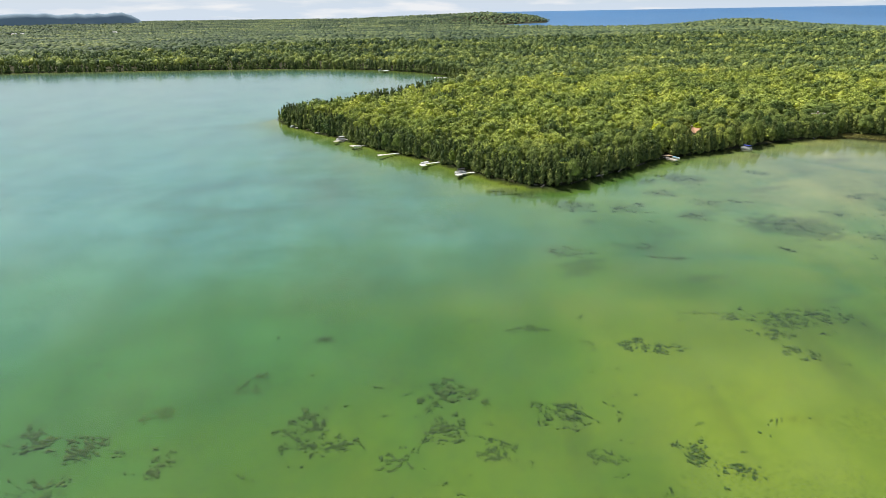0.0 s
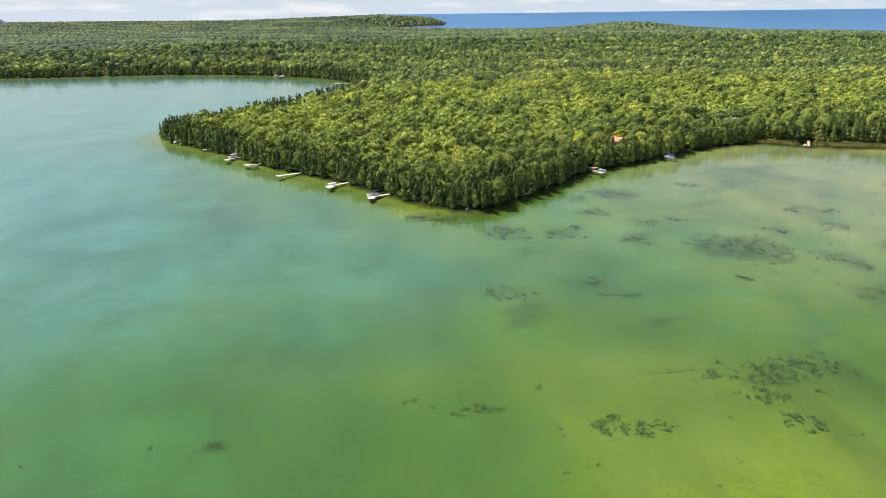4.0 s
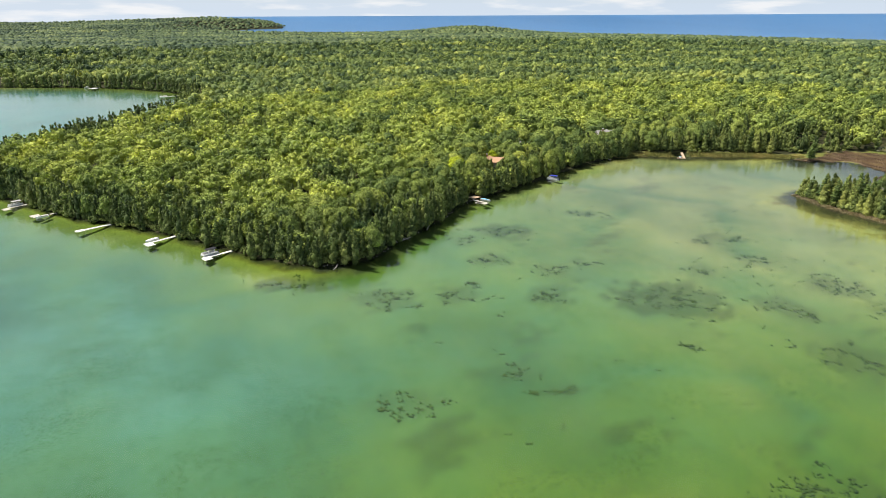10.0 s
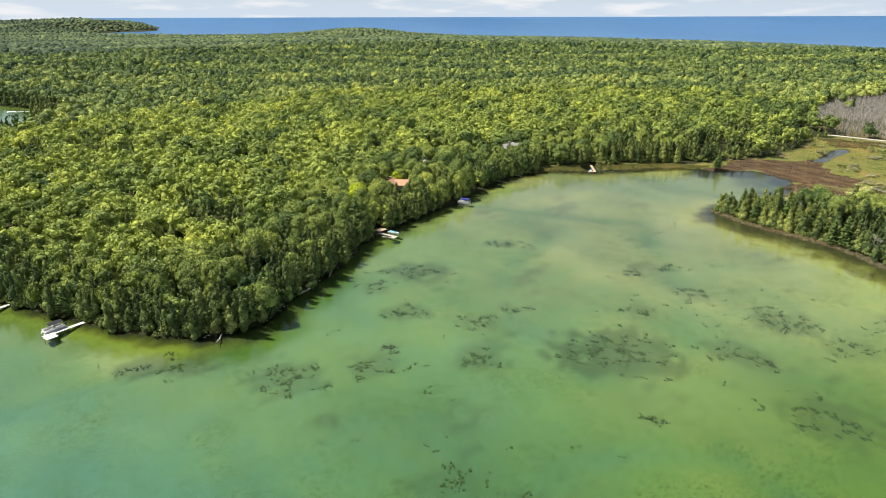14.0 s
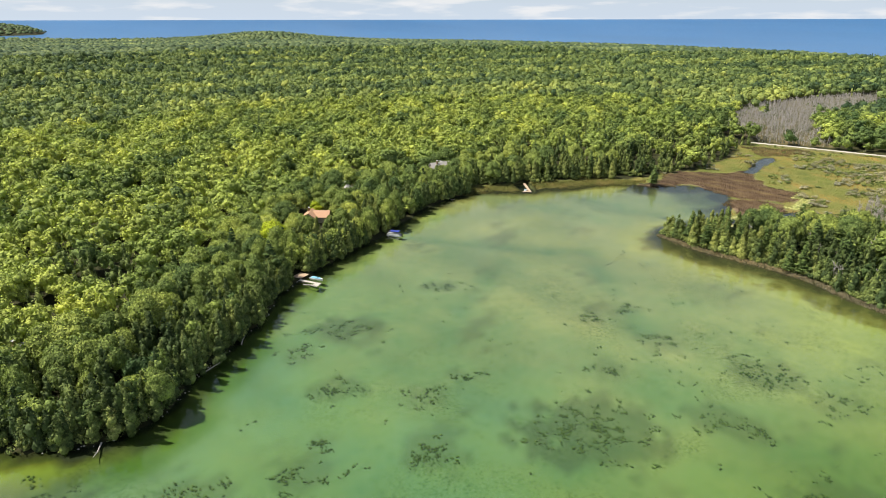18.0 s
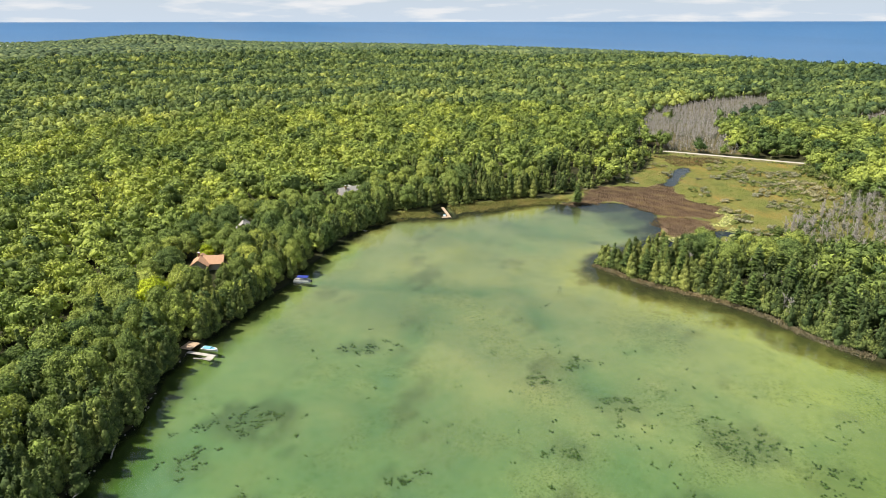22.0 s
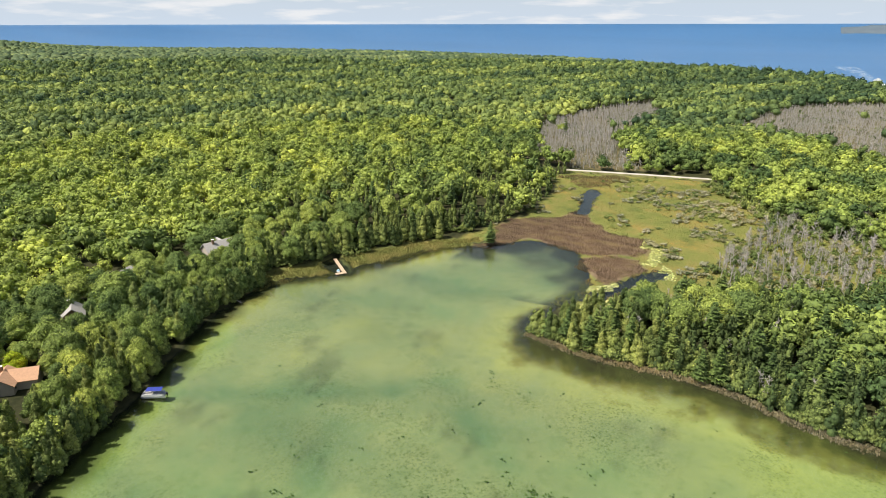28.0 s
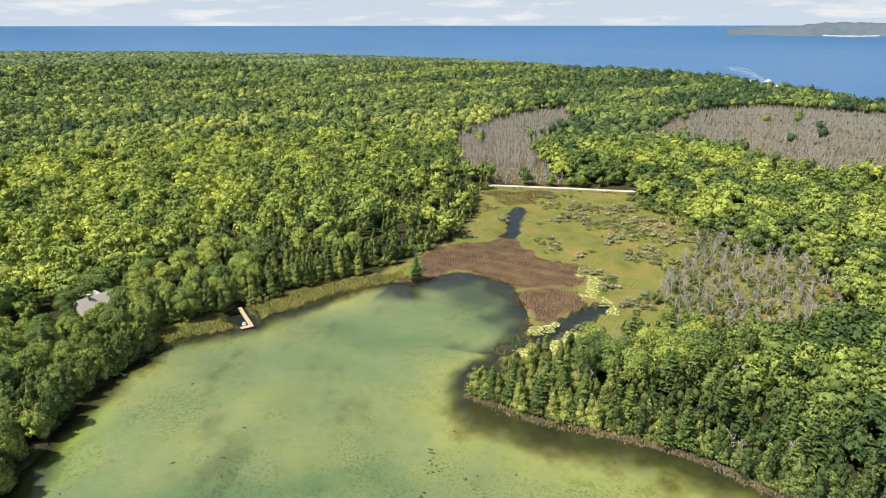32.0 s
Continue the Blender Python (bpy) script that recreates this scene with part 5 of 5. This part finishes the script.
def hull_form(L, W, H):
    """A boat's hull, bow towards +x."""
    bm = bmesh.new()
    rows = []
    for k in range(7):
        s = k / 6
        w = W / 2 * (1 if s < 0.5 else math.cos((s - 0.5) * 3.0) ** 0.7 if s < 1 else 0.06)
        x = -L / 2 + L * s
        up = 0.12 * H * s * s
        rows.append([bm.verts.new(c) for c in ((x, -w, H + up), (x, -w * 0.75, 0.1 * H + up), (x, 0, -0.25 * H + up * 2), (x, w * 0.75, 0.1 * H + up), (x, w, H + up))])
    for p, q in zip(rows, rows[1:]):
        for i in range(4):
            bm.faces.new((p[i], q[i], q[i + 1], p[i + 1]))
        bm.faces.new((p[4], q[4], q[0], p[0]))
    bm.faces.new(rows[0])
    bm.faces.new(rows[-1][::-1])
    bmesh.ops.recalc_face_normals(bm, faces=bm.faces)
    return bm


def pontoon_boat(x, y, turn, canvas, label, length=7.6, open_top=False):
    base = tagged(new("pontoon_boat"), label, "boat", group="boats on the lake")
    for s in (-0.95, 0.95):
        bm = rod((-length / 2, s, 0.1), (length / 2 - 0.9, s, 0.1), 0.33, 12)
        part("pontoon", bm, M_ALU, base)
        bm = bmesh.new()
        bmesh.ops.create_cone(bm, cap_ends=True, segments=12, radius1=0.33, radius2=0.06, depth=0.9)
        bmesh.ops.transform(bm, matrix=pose(length / 2 - 0.45, s, 0.1, 0, 90, 0), verts=bm.verts)
        part("nose_cone", bm, M_ALU, base)
    part("deck", box(length - 0.5, 2.55, 0.1, (-0.1, 0, 0.42), 0.02), M_SEAT, base)
    for s in (-1.24, 1.24):
        p = part("side_panel", box(length - 1.3, 0.05, 0.6, (0, s, 0.52), 0.01), M_WHITE, base, "white side panel")
        part("rail", rod((-length / 2 + 0.6, s, 1.18), (length / 2 - 0.6, s, 1.18), 0.025), M_ALU, p)
    part("front_gate", box(0.05, 2.4, 0.6, (length / 2 - 0.65, 0, 0.52), 0.01), M_WHITE, base)
    for sx, sy, w, d in ((-2.3, 0.85, 1.9, 0.6), (1.9, 0.85, 1.8, 0.6), (1.9, -0.85, 1.8, 0.6)):
        part("bench_seat", box(w, d, 0.45, (sx, sy, 0.53), 0.05), M_SEAT, base)
    c = part("console", box(0.6, 0.8, 0.75, (-0.3, -0.7, 0.53), 0.06, taper=0.85), M_WHITE, base)
    part("steering_wheel", rod((-0.65, -0.7, 1.15), (-0.68, -0.7, 1.19), 0.18, 12), M_BLACK, c)
    m = part("motor_cowl", box(0.55, 0.42, 0.65, (-length / 2 - 0.25, 0, 0.45), 0.08), M_BLACK, base, "black outboard motor")
    part("motor_leg", box(0.2, 0.12, 0.8, (-length / 2 - 0.3, 0, -0.3), 0.02), M_BLACK, m)
    if not open_top:
        prof = [(-1.25 + 2.5 * k / 8, 2.35 + 0.22 * math.sin(math.pi * k / 8)) for k in range(9)]
        prof += [(p, q - 0.05) for p, q in prof[::-1]]
        top = part("canopy", prism(prof, length * 0.62, (-0.5, 0, 0)), canvas, base, "canvas canopy")
        for lx in (-2.4, -0.6, 1.4):
            for s in (-1.22, 1.22):
                part("canopy_pole", rod((lx, s, 1.15), (lx * 0.8 - 0.2, s, 2.38), 0.025), M_ALU, top)
    base.matrix_basis = pose(x, y, 0.05, 0, 0, turn)
    return base


def speedboat(x, y, turn, cover, label, length=5.6):
    base = tagged(new("speedboat"), label, "boat", group="boats on the lake")
    part("hull", hull_form(length, 2.1, 0.75), M_WHITE, base)
    part("cover", hull_form(length * 0.78, 1.75, 0.16), cover, base, "canvas cover").location = (-0.25, 0, 0.78)
    part("motor_cowl", box(0.45, 0.4, 0.6, (-length / 2 - 0.2, 0, 0.6), 0.07), M_BLACK, base)
    part("windshield", box(0.08, 1.3, 0.3, (0.55, 0, 0.86), 0.02, taper=0.85), M_GLASS, base)
    base.matrix_basis = pose(x, y, 0.08, 0, 0, turn)
    return base


def dock(x0, y0, x1, y1, label, width=1.5, head=(3.2, 2.6), side=0, tone=None):
    """A dock from the shore (x1, y1) out to its head at (x0, y0)."""
    base = tagged(new("dock"), label, "dock", group="docks on the lake")
    L = math.hypot(x1 - x0, y1 - y0)
    n = max(3, int(L / 2.4))
    for i in range(n):
        part("deck_section", box(L / n - 0.04, width, 0.12, (L * (i + 0.5) / n, 0, 0.14 + 0.01 * (i % 2)), 0.015), tone or M_PLANK, base)
    for i in range(n + 1):
        for s in (-1, 1):
            part("post", rod((L * i / n, s * (width / 2 + 0.05), -2.2), (L * i / n, s * (width / 2 + 0.05), 0.5), 0.035, 6), M_POST, base)
    if head:
        p = part("platform", box(head[0], head[1], 0.12, (head[0] / 2 - 0.3, side * (head[1] / 2 + width / 2 + 0.03) if side else 0, 0.17 if not side else 0.15), 0.015), tone or M_PLANK, base)
        for s in (-1, 1):
            part("platform_post", rod((0.1, (side * (head[1] / 2 + width / 2)) + s * head[1] / 2, -2.2), (0.1, (side * (head[1] / 2 + width / 2)) + s * head[1] / 2, 0.5), 0.035, 6), M_POST, p)
    base.matrix_basis = pose(x0, y0, 0, 0, 0, math.degrees(math.atan2(y1 - y0, x1 - x0)))
    return base


M_PLANK_PALE = plain("pale_planks", (0.72, 0.7, 0.66), 0.8, 0.12)
M_PLANK_TAN = plain("tan_planks", (0.55, 0.4, 0.27), 0.85, 0.18)
dock(7.5, 362, 19, 367, "pale plank dock with a side platform", 1.5, (3.4, 2.4), -1, M_PLANK_PALE)
pontoon_boat(10.5, 366.0, 205, M_BLACK, "pontoon boat with a black canopy beside a dock", 7.0)
dock(-13.5, 388.5, 0, 396, "long pale dock with a wide head", 1.5, (3.4, 3.2), -1, M_PLANK_PALE)
speedboat(-10.5, 392.3, 208, M_WHITE, "white motorboat moored at a dock", 5.4)
dock(-41, 418, -28, 424, "bare grey plank dock", 1.7, (3.6, 3.0), 0, M_PLANK_PALE)
dock(-62, 449, -50, 455, "plank dock with a broad head", 1.6, (4.0, 3.4), 1)
speedboat(-58, 448, 205, M_SEAT, "white motorboat with a grey cover at a dock", 5.4)
dock(-78, 470, -66, 478, "plank dock with a moored pontoon boat", 1.6, (3.2, 2.6), -1)
pontoon_boat(-73.5, 476, 212, M_SEAT, "pontoon boat with a faded grey canopy at a dock", 6.8)
dock(-98, 507, -88, 510, "short plank dock under dark cedars", 1.8, None)
dock(-118, 532, -107, 540, "plank dock under the cedars", 1.6, (3.0, 2.4), 0)
speedboat(-122, 541, 60, M_WHITE, "white covered boat on the shallows", 5.8)
dock(-93, 1081, -68, 1110, "long white dock on the far shore", 3.0, (9.0, 6.0), -1, M_PLANK_PALE)
pontoon_boat(-97, 1088, 230, M_WHITE, "pontoon boat with a white canopy at the far dock", 7.5)
dock(-9, 949, 24, 948, "long grey dock in the back bay", 3.0, (8.0, 6.0), 1, M_PLANK_PALE)
speedboat(-6, 943, 195, M_SEAT, "motorboat at the back bay dock", 6.0)
pontoon_boat(199.3, 422.8, 126, M_BLUE, "pontoon boat with a blue canopy by the bank", 7.4)
dock(143.2, 391.3, 138.8, 400.2, "weathered dock with a wide end platform", 1.4, (2.6, 2.2), 1, M_PLANK)
speedboat(144.3, 396.2, 297, M_CYAN, "white boat under a light blue cover", 5.6)
dock(308.4, 440.2, 320.6, 456.8, "long tan plank dock through the reeds", 1.6, (2.2, 3.4), 1, M_PLANK_TAN)
b_ = tagged(new("paddle_boat"), "small white and turquoise paddle boat beside a dock", "boat")
part("hull", hull_form(2.6, 1.5, 0.5), M_WHITE, b_)
part("seat", box(0.9, 1.1, 0.35, (-0.3, 0, 0.5), 0.06), M_CYAN, b_)
b_.matrix_basis = pose(309.0, 444.6, 0.05, 0, 0, 40)

# the small landing by the covered boat
land_ = tagged(new("boat_landing"), "tan plank landing on the bank", "landing")
for i in range(9):
    part("plank", box(0.5, 4.2, 0.1, (-2.2 + 0.55 * i, 0, 0.55 + 0.03 * (i % 3)), 0.015), M_PLANK_TAN, land_)
land_.matrix_basis = pose(141.0, 403.0, 0, 0, 0, 25)


def house(x, y, turn, L, W, H, rise, roof, wall, label, wing=None, chimney=True):
    base = tagged(new("house"), label, "house", group="houses in the woods")
    w = part("wall", box(L, W, H), wall, base)
    e = 0.6
    half = W / 2 + e
    prof = [(-half, H - 0.15), (0, H + rise), (half, H - 0.15), (half, H + 0.1), (0, H + rise + 0.28), (-half, H + 0.1)]
    part("roof", prism(prof, L + 2 * e), roof, base)
    part("gable", prism([(-W / 2, H), (W / 2, H), (0, H + rise * 0.97)], L - 0.02), wall, base)
    if wing:
        wl_, ww, off = wing
        half = ww / 2 + e
        part("wing_wall", box(ww, wl_, H * 0.95, (off, -W / 2 - wl_ / 2 + 0.5, 0)), wall, base)
        prof = [(-half, H - 0.2), (0, H + rise * 0.9), (half, H - 0.2), (half, H + 0.06), (0, H + rise * 0.9 + 0.28), (-half, H + 0.06)]
        part("wing_roof", prism(prof, wl_ + W / 2, (off, -W / 2 - wl_ / 2 + W / 4, 0), "y"), roof, base)
    if chimney:
        c = part("chimney", box(0.9, 0.9, rise + 1.4, (L * 0.2, 0.8, H)), M_BRICK, base)
        part("chimney_cap", box(1.05, 1.05, 0.12, (L * 0.2, 0.8, H + rise + 1.4)), M_CONC, c)
    for s in (-1, 1):
        for k in range(3):
            p = part("window", box(1.2, 0.08, 1.2, (-L * 0.3 + k * L * 0.3, s * (W / 2 + 0.03), 1.0)), M_WHITE, base, "white framed window")
            part("pane", box(1.0, 0.04, 1.0, (-L * 0.3 + k * L * 0.3, s * (W / 2 + 0.08), 1.1)), M_GLASS, p)
    part("door", box(0.06, 1.0, 2.05, (L / 2 + 0.03, 0.6, 0.1)), M_BRICK, base)
    base.matrix_basis = pose(x, y, z_at(x, y) - 0.1, 0, 0, turn)
    return base


house(176, 460, 50, 8.8, 6.6, 2.9, 2.6, M_TAN_ROOF, M_SIDING, "house with a tan shingled cross-gable roof in the woods", (6, 7, 2))
house(288, 499, 168, 13, 9, 4.4, 4.2, M_GREY_ROOF_PALE, M_SIDING, "large house with a pale grey shingled roof in the trees", (6, 7, -3))
house(249, 508, 20, 11, 7.5, 3.4, 2.4, M_GREY_ROOF_PALE, M_SIDING, "low grey-roofed cabin in the trees")
house(212, 486, 60, 9, 7, 4.6, 3.0, M_GREY_ROOF_PALE, M_BRICK, "brown cabin with a grey roof in the trees")
house(43, 385, 30, 8, 6.5, 4.4, 2.6, M_GREY_ROOF_PALE, M_SIDING, "cabin with a pale grey roof in the trees")
house(16, 415, 70, 8, 6.5, 5.2, 3.2, M_GREY_ROOF_PALE, M_SIDING, "pale cabin half hidden by trees")

M_BANK = plain("grassy_bank", (0.16, 0.15, 0.06), 0.95, 0.3, 0.6)
for px, py, a in ((790, 3115, 20), (840, 3130, 80), (815, 3140, 50), (-2050, 3318, 10), (-2030, 3350, 70), (-1650, 3500, 30)):
    house(px, py, a, 20, 11, 5, 4, M_WHITE, M_WHITE, "white farm building far off among the trees", None, False)

# gravel road on its bank across the head of the marsh
road = tagged(new("road"), "pale gravel road on a low bank", "road", kind="structure")
pts = [(548, 500), (556, 470), (562, 445), (568, 424), (578, 385), (586, 350), (594, 322), (606, 295)]
bm = bmesh.new()
rows = []
for i, (px, py) in enumerate(pts):
    a, c = Vector(pts[max(0, i - 1)]), Vector(pts[min(len(pts) - 1, i + 1)])
    n_ = Vector((-(c - a).y, (c - a).x)).normalized()
    rows.append([bm.verts.new((px + n_.x * o, py + n_.y * o, h)) for o, h in ((-5.5, 0.0), (-2.4, 1.3), (0, 1.38), (2.4, 1.3), (5.5, 0.0))])
for p, q in zip(rows, rows[1:]):
    for i in range(4):
        bm.faces.new((p[i], q[i], q[i + 1], p[i + 1]))
bmesh.ops.recalc_face_normals(bm, faces=bm.faces)
for f in bm.faces:
    f.material_index = 0 if abs(f.normal.z) > 0.98 else 1
part("roadbed", bm, M_GRAVEL, road).data.materials.append(M_BANK)
b = Build(861)
for i in range(46):
    k = b.r.uniform(0.3, len(pts) - 1.4)
    i0, fr_ = int(k), k - int(k)
    px, py = pts[i0][0] * (1 - fr_) + pts[i0 + 1][0] * fr_, pts[i0][1] * (1 - fr_) + pts[i0 + 1][1] * fr_
    b.blob((px - 4.6 + b.r.normal(0, 0.5), py, 1.0), b.r.uniform(0.4, 0.9), 0.3, 0.9)
v, f = b.done()
tagged(new("road_bushes", raw_mesh("road_bushes", v, f, M_CEDAR, b.r.rand(len(v)))), "low bushes on the road's bank", "bushes", kind="stuff")

# rocks and drift logs along the point
b = Build(871)
for line, n, o in ((WEST_LINE[36:64], 60, 0.0), (EAST_LINE, 40, 0.5)):
    for i in range(n):
        k = b.r.uniform(0, len(line) - 1.01)
        p = line[int(k)] * (1 - k % 1) + line[int(k) + 1] * (k % 1) + b.r.normal(0, 0.7, 2)
        b.blob((*p, b.r.uniform(-0.05, 0.15)), b.r.uniform(0.1, 0.34), 0.3, 0.7)
v, f = b.done()
tagged(new("shore_rocks", raw_mesh("shore_rocks", v, f, M_ROCK)), "pale limestone rocks along the water's edge", "rocks", kind="stuff")
for i, (px, py, a, L) in enumerate(((70, 341, 200, 8), (64, 338.5, 150, 6), (84, 353, 20, 7), (100, 363, 55, 5), (138, 395, 300, 5), (54, 336, 240, 6), (262, 458, 250, 5))):
    bb = Build(880 + i)
    bb.limb((0, 0, 0.15), (L * 0.6, 0.3, 0.2), 0.22, 0.15, 7)
    bb.limb((L * 0.6, 0.3, 0.2), (L, 0.1, 0.45), 0.15, 0.06, 6)
    for k in range(5):
        u = L * bb.r.uniform(0.45, 0.9)
        bb.limb((u, 0.2, 0.25), (u + 0.9, 0.2 + bb.r.uniform(-1, 1), 0.9), 0.06, 0.02, 4)
    o = tagged(new("drift_log", raw_mesh("drift_log", *bb.done(), M_DEADWOOD)), "bleached fallen trunk lying in the shallows", "log", group="drift logs")
    o.matrix_basis = pose(px, py, 0.0, 0, 0, a)

# a few trees already turned yellow
M_YELLOW = leaf_material("yellow_leaves", (0.42, 0.42, 0.03), (0.55, 0.5, 0.035), (0.6, 0.47, 0.05), per_object=True)
M_LIME = leaf_material("lime_leaves", (0.38, 0.46, 0.04), (0.45, 0.52, 0.045), (0.5, 0.55, 0.05), per_object=True)
for px, py, s, mt, lb in ((143, 431, 1.3, M_LIME, "bright lime-yellow maple above the shore"), (292, 519, 0.75, M_YELLOW, "golden maple beside a house"),
                          (340, 306, 0.38, M_YELLOW, "yellow young maple on the wooded point"), (326, 313, 0.34, M_YELLOW, "yellow young maple on the wooded point"),
                          (182, 466, 0.7, M_LIME, "lime-yellow tree beside a house")):
    v, f = FORMS_A[0][int(px) % 6]
    o = tree_thing("maple_tree", lb, raw_mesh("crown", v * np.array((4.4, 4.4, 5.4)), f, mt), raw_mesh("trunk", *trunk_form(int(px), 6.0, 0.2, 4), M_BARK), None)
    o.matrix_basis = pose(px, py, z_at(px, py), 0, 0, px * 7)
    o.scale = (s, s, s)

# ---- far things over the sea ----
def bearing(deg, r):
    return 60 + math.sin(radians(deg)) * r, 150 + math.cos(radians(deg)) * r


def ridge_land(name, a0, a1, r, depth, top, label, mat, foot=1.0):
    """A long low wooded land on the horizon, as a ridge along an arc."""
    n, mcount = 90, 9
    V, F = [], []
    rr = np.random.RandomState(int(a0 * 7) % 999)
    bumps = np.convolve(rr.normal(0, 1, n + 20), np.ones(9) / 9, "same")[10:-10] * 2.2
    for i in range(n):
        s = i / (n - 1)
        a = a0 + (a1 - a0) * s
        env = min(min(1, s / 0.13), min(1, (1 - s) / 0.06) ** 0.6)
        for j in range(mcount):
            q = j / (mcount - 1)
            prof = math.sin(math.pi * min(1, q * 1.3)) ** 0.5 if q < 0.77 else 0
            x_, y_ = bearing(a, r + depth * q + 25 * math.sin(i * 0.3))
            zb = foot * float(bowl(np.array([x_]), np.array([y_]))[0])
            V.append((x_, y_, zb - 1 + (top * (0.65 + 0.1 * bumps[i]) * env + rr.uniform(0, 3.5)) * prof))
    for i in range(n - 1):
        for j in range(mcount - 1):
            k = i * mcount + j
            F.append((k, k + 1, k + mcount + 1, k + mcount))
    return tagged(new(name, raw_mesh(name, V, F, mat)), label, "backdrop", kind="structure")


# blue-grey backdrop lands: the haze is painted into their base colour
kf = Mat("hazed_distant_woods", 0.9, 0.05)
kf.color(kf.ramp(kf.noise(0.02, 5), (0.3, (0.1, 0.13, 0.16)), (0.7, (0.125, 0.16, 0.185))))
kb = Mat("hazed_headland", 0.9, 0.05)
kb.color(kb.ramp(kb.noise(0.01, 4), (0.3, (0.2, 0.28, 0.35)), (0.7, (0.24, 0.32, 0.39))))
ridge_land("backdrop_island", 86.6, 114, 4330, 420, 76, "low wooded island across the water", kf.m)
ks_ = Mat("pale_beach", 0.95, 0.1)
ks_.color(ks_.ramp(ks_.noise(0.02, 4), (0.3, (0.3, 0.29, 0.27)), (0.7, (0.46, 0.44, 0.4))))
ridge_land("backdrop_beach", 90.5, 114, 4318, 26, 5, "pale beach along the wooded island", ks_.m)
ridge_land("backdrop_headland", -50, -24.5, 4700, 150, 108, "headland on the horizon in painted haze blue", kb.m, 0.5)

ferry = tagged(new("ferry"), "white car ferry with two decks coming in", "ship")
part("hull", hull_form(36, 10, 3.0), plain("dark_hull", (0.05, 0.07, 0.1), 0.5), ferry)
part("car_deck", box(31, 9.4, 3.0, (-1, 0, 3.0), 0.15), M_WHITE, ferry)
part("upper_deck", box(24, 8.4, 2.6, (-1, 0, 6.0), 0.15), M_WHITE, ferry)
w_ = part("pilot_house", box(6, 6, 2.6, (4, 0, 8.6), 0.15), M_WHITE, ferry)
part("pilot_windows", box(6.1, 5.2, 0.9, (4, 0, 9.6)), M_GLASS, w_)
for i in range(8):
    part("window", box(1.6, 8.5, 1.0, (-10.5 + 2.7 * i, 0, 7.0)), M_GLASS, ferry)
part("funnel", box(2, 1.6, 3.2, (-6, 0, 8.6), 0.2), M_WHITE, ferry)
part("mast", rod((3, 0, 11), (3, 0, 15), 0.12), M_ALU, ferry)
ferry.matrix_basis = pose(1632, 236, -0.8, 0, 0, 195)
ferry.scale = (0.8, 0.8, 0.8)
pier = tagged(new("pier"), "long pale concrete ferry pier", "pier")
part("wall", box(58, 7, 4.2, (0, 0, -1.0), 0.1), M_CONC, pier)
part("roof_shed", prism([(-3, 3.2), (3, 3.2), (3, 5.2), (0, 6.4), (-3, 5.2)], 46, (-4, 0, 0)), M_WHITE, pier)
lt = part("light_tower", rod((26, 0, 3), (26, 0, 8), 0.6), M_WHITE, pier)
part("lantern", box(1.4, 1.4, 1.2, (26, 0, 8), 0.2), M_GLASS, lt)
pier.matrix_basis = pose(1634, 287, -0.8, 0, 0, 102 + 180)
# gabled block added in place of a small white boat
boat_block = tagged(new("terminal_building"), "white gabled block in place of a small boat", "building")
part("wall", box(22, 11, 6), M_WHITE, boat_block)
part("roof", prism([(-6.2, 5.8), (0, 10), (6.2, 5.8), (6.2, 6.1), (0, 10.4), (-6.2, 6.1)], 23.4), M_WHITE, boat_block)
for i in range(5):
    part("window", box(1.6, 11.1, 1.6, (-8 + 4 * i, 0, 2.0)), M_GLASS, boat_block)
boat_block.matrix_basis = pose(1475, 222, 2.0, 0, 0, 65)
boat_block.scale = (0.7, 0.7, 0.7)
# foam behind the ferry
kfm = Mat("foam", 0.9, 0.1)
kfm.color((0.62, 0.72, 0.8))
gap = kfm.n("BsdfTransparent")
msk = kfm.n("MixShader")
kfm.l(kfm.ramp(kfm.noise(0.09, 4, kfm.where((0.35, 1, 1))), (0.42, (0, 0, 0)), (0.7, (0.4, 0.4, 0.4))), msk.inputs["Fac"])
kfm.l(gap.outputs["BSDF"], msk.inputs[1])
kfm.l(kfm.b.outputs["BSDF"], msk.inputs[2])
kfm.l(msk.outputs["Shader"], kfm.t.nodes["Material Output"].inputs["Surface"])
bm = bmesh.new()
rows = []
for i in range(14):
    s = i / 13
    cx, cy = 1650 + 520 * s, 240 + 70 * s ** 1.2
    wd = 5 + 26 * s
    rows.append([bm.verts.new((cx + 0.3 * wd * o, cy + wd * o, 0.1)) for o in (-1, 0, 1)])
for p, q in zip(rows, rows[1:]):
    for i in range(2):
        bm.faces.new((p[i], q[i], q[i + 1], p[i + 1]))
wake = part("ferry_wake", bm, kfm.m, None)
tagged(wake, "white wake trailing behind the ferry", "foam", kind="stuff")
